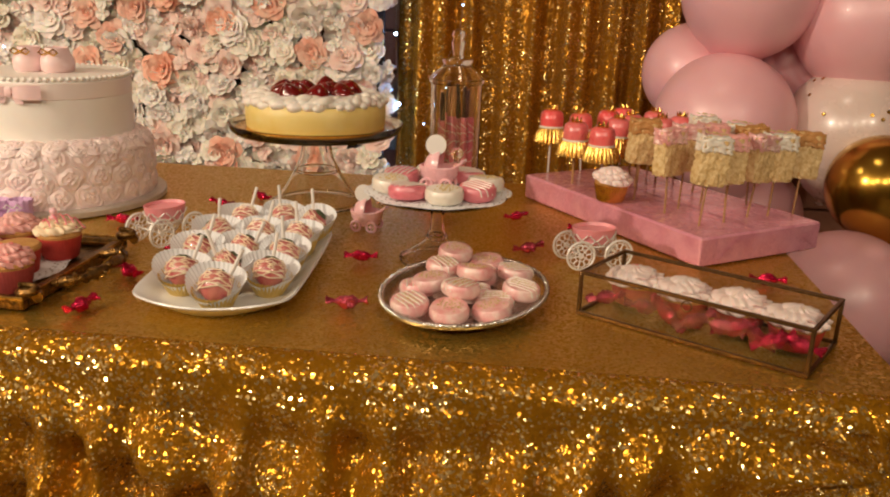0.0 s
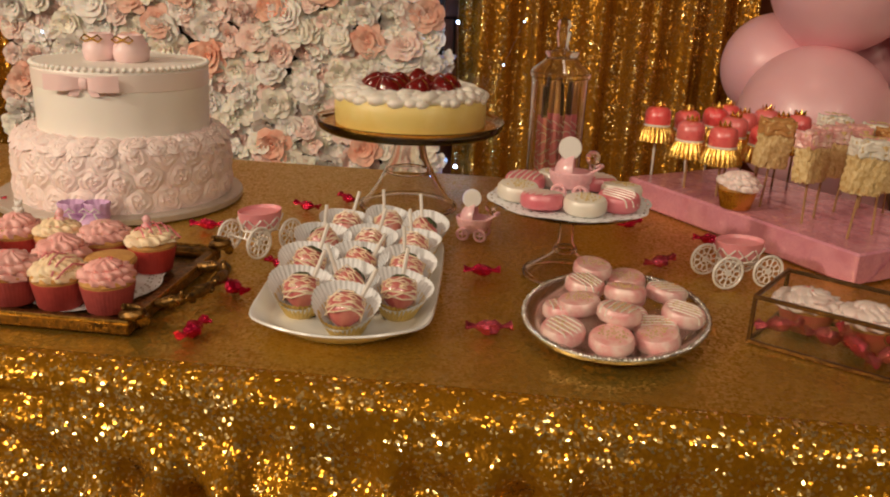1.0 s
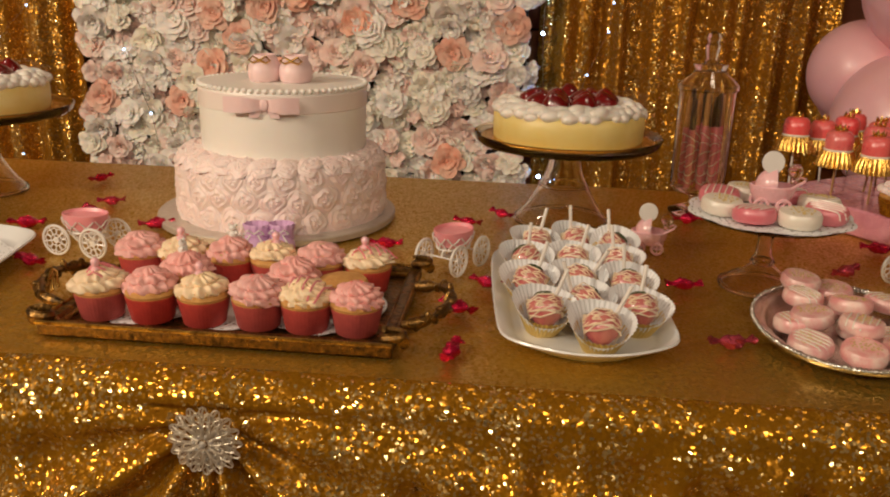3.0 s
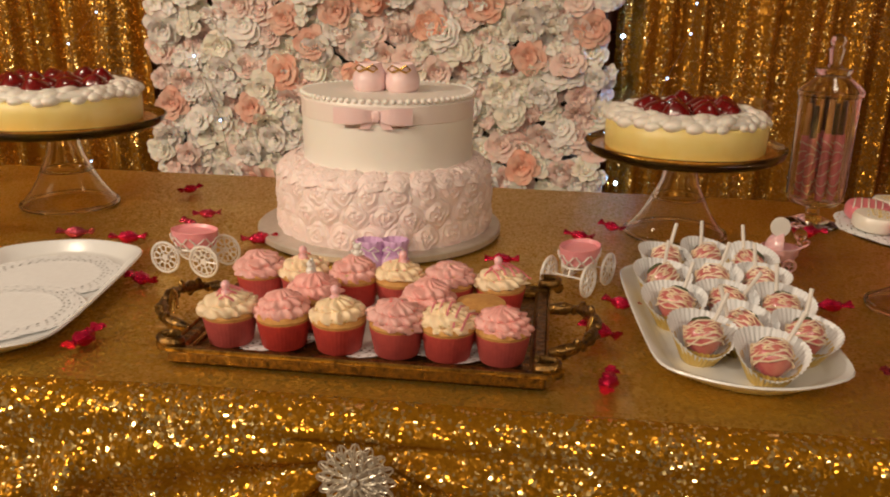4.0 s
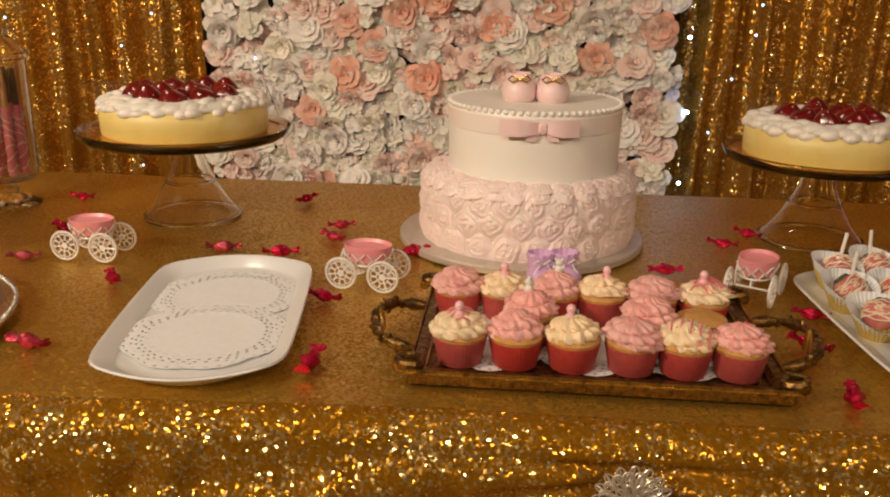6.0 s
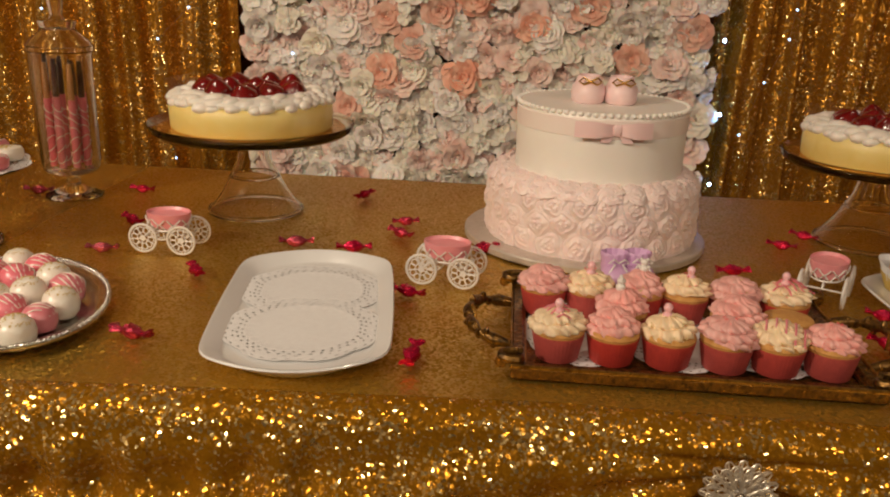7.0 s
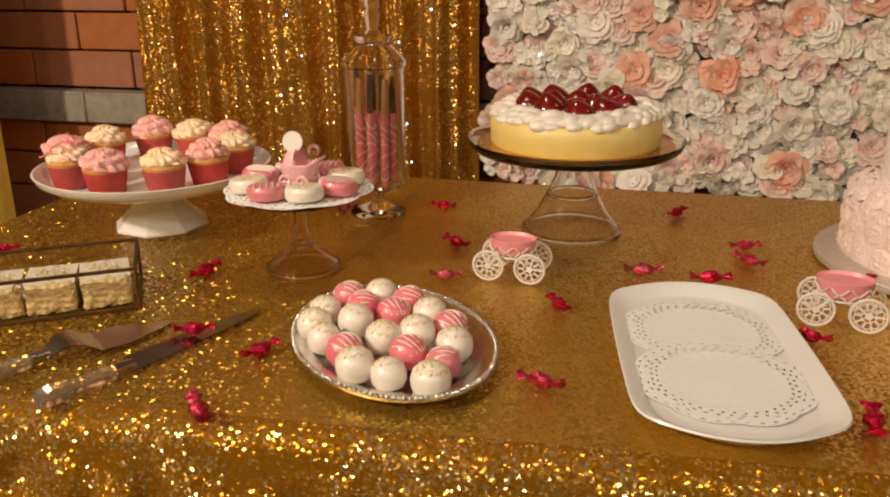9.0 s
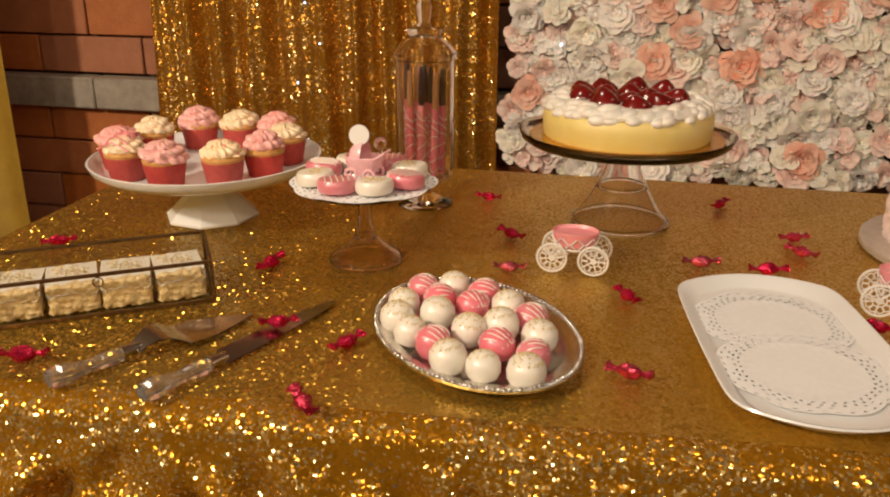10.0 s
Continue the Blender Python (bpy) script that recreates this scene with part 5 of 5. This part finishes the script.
CANDY = [candy_mesh(i) for i in range(5)]
kr = random.Random(44)
for i, (x, y) in enumerate(((0.186, 0.452), (0.296, 0.591), (0.349, 0.653), (0.313, 0.217), (0.315, 0.090), (0.598, 0.345), (0.620, 0.159), (0.812, 0.624), (0.837, 0.437), (1.169, 0.361),
                            (-0.408, 0.759), (-0.312, 0.606), (-0.311, 0.539), (-0.460, 0.462), (-0.370, 0.452), (-0.269, 0.288), (-0.239, 0.101), (-0.179, 0.483), (0.342, 0.308),
                            (0.662, 0.678), (0.926, 0.557), (-0.811, 0.715), (-0.744, 0.524), (-0.727, 0.385), (-0.562, 0.319), (-0.558, 0.109), (-0.877, 0.112), (-0.879, -0.025),
                            (-1.062, 0.326), (-1.218, 0.001), (-1.414, 0.339), (-0.982, 0.666))):
    s = kr.uniform(0.92, 1.14)
    ang = {4: 80, 3: -40, 16: 85, 25: -15, 26: 60, 27: -50, 28: 80, 29: 15, 24: -55, 10: 65, 6: 10, 5: 5}.get(i, kr.uniform(-45, 45))
    solo("wrapped_candy", CANDY[i % 5], pose(x, y, T, kr.uniform(-8, 8), 0, ang) @ S(s), "twist-wrapped sweet in shiny red foil on the cloth", "candy", "wrapped candies")

# ---- glass keepsake boxes ----


def glass_box(m, length, width, height, label, group):
    """Glass panes in thin brass strips, with a hinged lid and a ring pull on the front."""
    b = thing("glass_box", m, label, "glass box", group)
    lx, wy, r = length / 2, width / 2, 0.0022
    for sy in (-1, 1):
        for z in (r, height):
            part("edge_strip", G().slab(length, 2 * r, 2 * r, 0.0006, 0.0005).mesh("edge_strip", M_BRASS), b, m=pose(0, sy * wy, z - r))
    for sx in (-1, 1):
        for z in (r, height):
            part("edge_strip", G().slab(2 * r, width - 2 * r, 2 * r, 0.0006, 0.0005).mesh("edge_strip", M_BRASS), b, m=pose(sx * (lx - r), 0, z - r))
        for sy in (-1, 1):
            part("corner_post", G().slab(2 * r, 2 * r, height - 3 * r, 0.0006, 0.0005).mesh("corner_post", M_BRASS), b, m=pose(sx * (lx - r), sy * wy, 2 * r))
    for sy in (-1, 1):
        part("pane", G().slab(length - 4 * r, 0.0012, height - 4 * r, 0.0003, 0.0002).mesh("pane", M_PANE), b, m=pose(0, sy * wy, 2 * r))
    for sx in (-1, 1):
        part("pane", G().slab(0.0012, width - 4 * r, height - 4 * r, 0.0003, 0.0002).mesh("pane", M_PANE), b, m=pose(sx * (lx - r), 0, 2 * r))
    part("lid", G().slab(length - 5 * r, width - 3 * r, 0.0012, 0.0003, 0.0002).mesh("lid", M_PANE), b, "clear glass lid", pose(0, 0, height - 0.001))
    part("base", G().slab(length - 4 * r, width - 3 * r, 0.0015, 0.0003, 0.0002).mesh("base", M_PANE), b, m=pose(0, 0, 0.001))
    part("ring_pull", G().tube([(0.006 * math.cos(TAU * t / 16), -wy - 0.004, height - 0.008 + 0.006 * math.sin(TAU * t / 16)) for t in range(16)], 0.0008, 6, closed=True).mesh("ring_pull", M_BRASS), b)
    return b


BL = pose(-1.235, 0.180, T, 0, 0, 32.0)
BR = pose(1.050, 0.180, T, 0, 0, -31.0)
glass_box(BR, 0.276, 0.118, 0.054, "brass-edged glass box holding cupcakes and red sweets", "glass boxes")
glass_box(BL, 0.276, 0.122, 0.055, "brass-edged glass box holding glazed puffed rice bars", "glass boxes")
for i in range(4):
    p = BR @ Vector((-0.100 + 0.067 * i, 0.022 - 0.006 * (i % 2), 0.003))
    c = cupcake(p.x, p.y, p.z, "l", "inside the glass box", "cupcakes in the glass box", turn=20 * i)
    c.scale = (1.06, 1.06, 0.72)
for i, (dx, dy) in enumerate(((-0.110, -0.042), (-0.066, -0.040), (-0.036, -0.042), (0.0, -0.041), (0.030, -0.040), (0.066, -0.042), (0.092, -0.040), (0.116, -0.030), (-0.045, -0.034), (0.048, -0.034))):
    p = BR @ Vector((dx, dy + 0.012, 0.003))
    solo("wrapped_candy", CANDY[i % 5], pose(p.x, p.y, p.z + 0.009, 20, 30 * (i % 3) - 20, (40 * i) % 70 - 35) @ S(1.05), "twist-wrapped sweet in shiny red foil inside the glass box", "candy", "candies in the glass box")


def krisp_mesh(w, d, h, seed):
    """A puffed rice block: a lumpy box."""
    g = G()
    n = 14

    def lump(p):
        k = 0.0026 * noise.noise((p[0] * 190 + seed, p[1] * 190, p[2] * 190)) + 0.0022 * noise.noise((p[0] * 420, p[1] * 420 + seed, p[2] * 420))
        v = Vector(p)
        c = Vector((p[0] / w * 2, p[1] / d * 2, (p[2] - h / 2) / h * 2))
        return tuple(v + c * k - Vector((c.x ** 5, c.y ** 5, c.z ** 5)) * 0.0012 * (sum(abs(q) > 0.95 for q in c) > 1))
    for ax in range(3):
        for s in (0, 1):
            def fn(u, v, ax=ax, s=s):
                q = [u, v]
                q.insert(ax, s)
                return lump(((q[0] - 0.5) * w, (q[1] - 0.5) * d, q[2] * h))
            g.grid(fn, n, n)
    return g.weld()


kb = krisp_mesh(0.052, 0.055, 0.034, 3)
krisp_me = kb.mesh("rice_block", M_KRISP, angle=50)
glaze_me = G().grid(lambda u, v: ((u - 0.5) * 0.054, (v - 0.5) * 0.057 - (0.001 if v < 0.1 else 0), 0.0352 + 0.0008 * noise.noise((u * 6, v * 6, 2)) - (0.010 + 0.012 * abs(noise.noise((u * 5, 0, 3))) if v < 0.09 else 0)), 16, 16).mesh("glaze", M_WHITECOAT, angle=180)
for i in range(4):
    m = BL @ pose(-0.098 + 0.0645 * i, -0.012, 0.003, 0, 0, (-2, 3, -1, 4)[i]) @ S(1.13, 1.3, 1.1)
    k = thing("rice_bar", m, "puffed rice bar with white glaze and gold sugar", "rice bar", "rice bars in the glass box")
    part("rice_block", krisp_me, k)
    part("glaze", glaze_me, k, "white icing glaze")
    part("sugar", sugar_me, k, "", pose(0, 0.004, 0.0165))

# ---- cake knife and server ----


def cutlery(name, tip, bolster, end, blade_w, curved, label):
    tip, bolster, end = Vector((*tip, 0)), Vector((*bolster, 0)), Vector((*end, 0))
    d = (tip - bolster).normalized()
    side = Vector((-d.y, d.x, 0))
    c = thing(name, pose(0, 0, T), label, "cutlery", "cake cutlery")
    ln = (tip - bolster).length

    def blade(u, v, up=0.0):
        w = blade_w * (min(1, 0.35 + 2.2 * u) if curved else min(1, 0.75 + u)) * max(1 - max(u - (0.55 if curved else 0.82), 0) / (0.45 if curved else 0.18), 0.02) ** (0.8 if curved else 0.5)
        lift = 0.010 + (0.012 * math.sin(math.pi * min(u / 0.35, 1)) if curved else 0.0) - 0.008 * u
        p = bolster + d * (ln * u) + side * ((v - 0.5) * w)
        return (p.x, p.y, max(lift, 0.0025) + (0.005 * (v - 0.5) * (1 - u) if curved else 0.012 * (v - 0.5) * (1 - u)) + up)
    g = G().grid(lambda u, v: blade(u, v), 20, 4).grid(lambda u, v: blade(u, v, 0.0012), 20, 4)
    part("blade", g.mesh("blade", M_STEEL, angle=60), c)
    hd = (bolster - end)
    prof = [0.0095, 0.0125, 0.0115, 0.0085, 0.0075, 0.0085, 0.0095, 0.0085]
    pts = [tuple(end + hd * (0.82 * i / 7) + Vector((0, 0, 0.0128 - 0.0005 * i))) for i in range(8)]
    part("handle", G().tube(pts, prof, 8).mesh("handle", M_CRYSTAL, angle=20), c, "faceted clear crystal handle")
    part("ferrule", G().tube([tuple(end + hd * 0.822 + Vector((0, 0, 0.011))), tuple(end + hd * 0.93 + Vector((0, 0, 0.0108))), tuple(bolster + d * 0.006 + Vector((0, 0, 0.010)))], [0.0085, 0.007, 0.006], 12).mesh("ferrule", M_STEEL), c)
    return c


cutlery("cake_knife", (-0.933, 0.229), (-0.998, 0.040), (-1.040, -0.052), 0.020, False, "steel cake knife with a crystal handle on the cloth")
cutlery("cake_server", (-1.020, 0.169), (-1.103, 0.040), (-1.150, -0.048), 0.052, True, "steel cake server with a crystal handle on the cloth")
solo("wrapped_candy", CANDY[1], pose(-0.968, 0.125, T + 0.0105, 0, 8, 40) @ S(0.95), "twist-wrapped sweet in shiny red foil lying across the knife", "candy", "wrapped candies")

# ---- pink wrapped box with pops ----
BOX_TURN = 34.6
BM = pose(1.085, 0.417, T, 0, 0, BOX_TURN) @ pose(0.128, 0.232, 0)
BH = 0.045
pb = thing("gift_box", BM, "flat box wrapped in shiny pink paper with folded ends", "box")
part("box", G().slab(0.256, 0.464, BH, 0.004, 0.003).mesh("box", M_PINKPAPER), pb)
flap = G()
flap.add([(-0.10, -0.2335, 0.003), (0.10, -0.2335, 0.003), (0.055, -0.2345, BH - 0.008), (-0.055, -0.2345, BH - 0.008)], [(0, 1, 2, 3)])
flap.add([(-0.125, -0.2328, 0.003), (-0.125, -0.2328, BH - 0.003), (-0.090, -0.2338, BH * 0.5)], [(0, 2, 1)])
flap.add([(0.125, -0.2328, 0.003), (0.125, -0.2328, BH - 0.003), (0.090, -0.2338, BH * 0.5)], [(0, 1, 2)])
part("paper_fold", flap.mesh("paper_fold", M_PINKPAPER), pb)
seam = G().grid(lambda u, v: (-0.006 + 0.012 * u, -0.225 + 0.45 * v, BH + 0.0006 + 0.0003 * math.sin(40 * v)), 2, 40)
part("paper_seam", seam.mesh("paper_seam", M_PINKPAPER, angle=180), pb)

skirt_me = G().lathe([(0.0265, 0.0), (0.024, 0.012), (0.0185, 0.024)], 84, flute=28, amp=[0.07, 0.05, 0.02], cap0=False, cap1=False).mesh("foil_skirt", M_GOLDFOIL, angle=60)
apple_me = G().lathe([(0.015, 0.022), (0.0185, 0.025), (0.019, 0.035), (0.0175, 0.045), (0.013, 0.049), (0.0, 0.0495)], 20).mesh("coating", M_APPLE)
band_me = G().lathe([(0.017, 0.0175), (0.0195, 0.019), (0.0195, 0.0235), (0.018, 0.025)], 24).mesh("marshmallow", M_WHITECOAT)
crown = G()
for k in range(8):
    a = TAU * k / 8
    crown.add([(0.0085 * math.cos(a - 0.39), 0.0085 * math.sin(a - 0.39), 0.0496), (0.0085 * math.cos(a + 0.39), 0.0085 * math.sin(a + 0.39), 0.0496), (0.0095 * math.cos(a), 0.0095 * math.sin(a), 0.058)], [(0, 1, 2)])
crown_me = crown.mesh("crown", M_GOLDFOIL)
pop_r = random.Random(77)
pops = [(0.864, 0.829), (0.908, 0.739), (0.953, 0.694), (0.928, 0.862), (0.980, 0.787), (1.020, 0.733), (0.972, 0.911), (1.021, 0.843), (1.064, 0.789), (1.012, 0.961), (1.061, 0.899), (1.105, 0.844), (1.069, 0.775)]
for i, (x, y) in enumerate(pops[:12]):
    stem = 0.062 + pop_r.uniform(-0.004, 0.006)
    p = thing("marshmallow_pop", pose(x, y, T + BH + 0.0005, pop_r.uniform(-4, 4), pop_r.uniform(-4, 4), pop_r.uniform(0, 360)), "coral marshmallow pop with gold foil skirt and paper crown", "marshmallow pop", "marshmallow pops")
    part("stick", G().tube([(0, 0, -0.004), (0, 0, stem + 0.02)], 0.0019, 8).mesh("stick", M_STICK if i % 3 else M_WSTICK), p)
    for nm, me in (("foil_skirt", skirt_me), ("coating", apple_me), ("marshmallow", band_me), ("crown", crown_me)):
        part(nm, me, p, m=pose(0, 0, stem - 0.006) @ S(1.2))
tall_k = krisp_mesh(0.046, 0.026, 0.072, 11).mesh("rice_block", M_KRISP, angle=50)
caps = {"p": M_MARBLE, "w": M_WHITECOAT, "m": M_PINKFROST, "b": M_BISCUIT}
cap_me = {k: krisp_mesh(0.0485, 0.0290, 0.024, 5).mesh("dipped_top", v, angle=50) for k, v in caps.items()}
spots = [(1.010, 0.641, "b"), (1.050, 0.556, "p"), (1.093, 0.490, "w"), (1.136, 0.520, "m"), (1.181, 0.564, "p"), (1.217, 0.580, "w"), (1.263, 0.605, "b"), (1.077, 0.592, "p"), (1.121, 0.640, "m"), (1.169, 0.675, "w"), (1.122, 0.728, "w"), (1.200, 0.655, "b")]
for i, (x, y, k) in enumerate(spots):
    stem = 0.062 + pop_r.uniform(-0.004, 0.004)
    p = thing("rice_pop", pose(x, y, T + BH + 0.0005, pop_r.uniform(-3, 3), pop_r.uniform(-5, 5), pop_r.uniform(10, 50) if i % 3 else pop_r.uniform(-20, 10)),
              "puffed rice bar on a stick with %s top" % {"p": "pink", "w": "white sugared", "m": "marbled pink", "b": "toasted brown"}[k], "rice pop", "rice pops")
    part("stick", G().tube([(0, 0, -0.004), (0, 0, stem + 0.03)], 0.0018, 8).mesh("stick", M_STICK), p)
    part("rice_block", tall_k, p, m=pose(0, 0, stem))
    part("dipped_top", cap_me[k], p, m=pose(0, 0, stem + 0.0495))
    if k == "w":
        part("sugar", sugar_me, p, m=pose(0, 0, stem + 0.058))
cupcake(0.968, 0.621, T + BH + 0.0008, "l", "on the pink box", "cupcake on the box", gold=True).scale = (0.95, 0.95, 0.85)

# ---- balloons ----


def balloon(x, y, z, r, material, words, lean):
    b = thing("balloon", pose(x, y, z, lean, lean * 0.6, 0), words, "balloon", "balloon cluster")
    prof = [(0.004, -1.22 * r), (0.012 + 0.02 * r, -1.18 * r), (0.35 * r, -1.02 * r)] + [(r * math.sin(a), -1.02 * r * math.cos(a) if a < math.pi / 2 else -r * math.cos(a)) for a in [0.5 + 2.6416 * i / 18 for i in range(19)]]
    part("skin", G().lathe(prof, 48).mesh("skin", material), b)
    part("knot", G().lathe([(0.011, -1.26 * r), (0.004, -1.225 * r), (0.009, -1.205 * r)], 12).mesh("knot", material), b)
    if material is M_WBALLOON:
        g, q = G(), random.Random(2)
        for _ in range(60):
            d = Vector((q.gauss(0, 1), q.gauss(0, 1), q.gauss(0, 1))).normalized()
            g.lathe([(0.005, 0), (0.005, 0.0006)], 8, m=Matrix.Translation(d * (r * 1.004)) @ d.to_track_quat("Z", "Y").to_matrix().to_4x4())
        tagged(part("confetti", g.mesh("confetti", M_GOLDFOIL), b, "gold confetti dots"), kind="stuff")


PB = "inflated pink rubber balloon in the cluster beside the table"
for x, y, z, r, mt, w, ln in ((1.346, 1.477, 1.152, 0.169, M_BALLOON, PB, 10), (1.309, 1.428, 0.824, 0.177, M_BALLOON, PB, -12), (1.247, 1.601, 0.933, 0.133, M_BALLOON, PB, 20), (1.640, 1.477, 1.089, 0.180, M_BALLOON, PB, -8),
                              (1.633, 1.453, 0.815, 0.169, M_WBALLOON, "white rubber balloon with gold confetti dots in the cluster", 14), (1.642, 1.230, 0.720, 0.122, M_GBALLOON, "shiny gold chrome balloon in the cluster", -15),
                              (1.426, 1.601, 0.535, 0.169, M_BALLOON, PB, 25), (1.741, 1.416, 0.350, 0.175, M_BALLOON, PB, -20), (1.568, 1.144, 0.459, 0.170, M_BALLOON, PB, 15), (1.511, 1.675, 0.960, 0.143, M_BALLOON, PB, 0)):
    balloon(x, y, z, r, mt, w, ln)

# ---- crystal brooches on the swags ----


def brooch(x, z, y):
    b = thing("brooch", pose(x, y, z, 90, 0, 0), "round silver paste brooch pinning the gathered cloth", "brooch", "cloth brooches")
    g = G()
    for reach, n, wide, rise in ((0.037, 16, 0.0052, 0.001), (0.031, 16, 0.0040, 0.005), (0.022, 12, 0.0042, 0.008)):
        for k in range(n):                       # wire loops like petals, in three tiers
            a = TAU * (k + 0.5 * (n == 12) + 0.5 * (reach == 0.031)) / n
            loop = []
            for t in [TAU * q / 14 for q in range(14)]:
                u, w = reach * (0.62 - 0.38 * math.cos(t)), wide * math.sin(t) * (0.75 - 0.35 * math.cos(t))
                loop.append((u * math.cos(a) - w * math.sin(a), u * math.sin(a) + w * math.cos(a), rise + 0.0015 * math.sin(t / 2)))
            g.tube(loop, 0.0008, 5, closed=True)
    for k in range(16):
        a = TAU * k / 16
        g.tube([(0.006 * math.cos(a), 0.006 * math.sin(a), 0.006), (0.022 * math.cos(a + 0.12), 0.022 * math.sin(a + 0.12), 0.004), (0.036 * math.cos(a), 0.036 * math.sin(a), 0.001)], [0.001, 0.0013, 0.001], 5)
        g.tube([(0.026 * math.cos(a + 0.2) + 0.005 * math.cos(t), 0.026 * math.sin(a + 0.2) + 0.005 * math.sin(t), 0.003) for t in [TAU * q / 8 for q in range(8)]], 0.0009, 5, closed=True)
    tagged(part("setting", g.mesh("setting", M_PASTE), b), kind="stuff")
    s = G()
    for rad, n, sz in ((0.0, 1, 0.0042), (0.0085, 7, 0.0024), (0.017, 12, 0.0019), (0.026, 16, 0.0016)):
        for k in range(n):
            a = TAU * (k + 0.3) / n
            s.ball(sz, pose(rad * math.cos(a), rad * math.sin(a), 0.009 - rad * 0.18), 6, 4)
    tagged(part("paste_stone", s.mesh("paste_stone", M_GEM, smooth=False), b, "clear glittering stones"), kind="stuff")


for gx, gz in GEMS[:1]:
    brooch(gx + 0.006, gz, -0.022)

# ---- fairy lights on the backdrop ----
STRINGS = [[(0.62, 1.30), (0.605, 1.086), (0.597, 1.008), (0.547, 0.889), (0.50, 0.74)], [(-1.10, 1.30), (-1.086, 1.029), (-1.184, 0.937), (-1.165, 0.701), (-1.153, 0.586)],
           [(-1.50, 1.30), (-1.527, 1.009), (-1.487, 0.892), (-1.563, 0.773), (-1.54, 0.60)]]
for string in STRINGS:
    st = thing("fairy_lights", pose(0, 0, 0), "string of tiny blue-white lights on the sequin curtain", "fairy lights", "fairy light strings")
    part("wire", G().tube([(x, 1.700, z) for x, z in string], 0.0007, 5).mesh("wire", M_STEEL), st)
    for x, z in string[1:]:
        part("bulb", G().ball(0.0030, None, 8, 5).mesh("bulb", M_BULB), st, m=pose(x, 1.698, z))
st = thing("fairy_lights", pose(0, 0, 0), "string of tiny blue lights among the silk flowers", "fairy lights", "fairy light strings")
part("wire", G().tube([(-0.80, 1.66, 1.2), (-0.767, 1.63, 0.919), (-0.701, 1.63, 0.740), (-0.69, 1.66, 0.6)], 0.0007, 5).mesh("wire", M_STEEL), st)
for x, z in ((-0.767, 0.919), (-0.701, 0.740)):
    part("bulb", G().ball(0.0035, None, 8, 5).mesh("bulb", M_BULB), st, m=pose(x, 1.628, z))
st = thing("fairy_lights", pose(0, 0, 0), "string of tiny blue-white lights behind the flower panel edge", "fairy lights", "fairy light strings")
pts = [(0.425 + 0.008 * math.sin(q), 1.665, 1.5 - 0.1 * q) for q in range(10)]
part("wire", G().tube(pts, 0.0007, 5).mesh("wire", M_STEEL), st)
for p in pts[1::2]:
    part("bulb", G().ball(0.0038, None, 8, 5).mesh("bulb", M_EDGEBULB), st, m=pose(*p))

# ---- blocks of the wall, ledge course ----
brick_me = G().slab(0.392, 0.03, 0.122, 0.004, 0.003, None, 1).mesh("brick", M_BRICK)
ledge_me = G().slab(0.60, 0.075, 0.108, 0.006, 0.005, None, 1).mesh("ledge_stone", M_LEDGE)
LZ0, LZ1 = 0.622, 0.732
for i in range(12):
    part("ledge_stone", ledge_me, wall_north, "grey stone ledge block", pose(-4.0 + 0.604 * i + 0.7, -0.09 - 0.045, LZ0))
far = G()
for side, z0, cnt in ((-1, LZ0, 5), (1, LZ1 + 0.004, 16)):
    for rw in range(cnt):
        z = z0 + (0.130 * rw if side > 0 else -0.130 * (rw + 1)) + 0.004
        for k in range(21):
            x = -4.02 + 0.400 * k + (0.2 if rw % 2 else 0.0)
            if abs(x) > 3.98:
                continue
            if -3.0 < x < 1.9 and 0.2 < z < 1.4:
                part("brick", brick_me, wall_north, m=pose(x, -0.09 - 0.012, z))
            else:
                far.slab(0.392, 0.03, 0.122, 0.004, 0.003, pose(x, -0.102, z), 1)
tagged(part("far_bricks", far.mesh("far_bricks", M_BRICK), wall_north), kind="stuff")
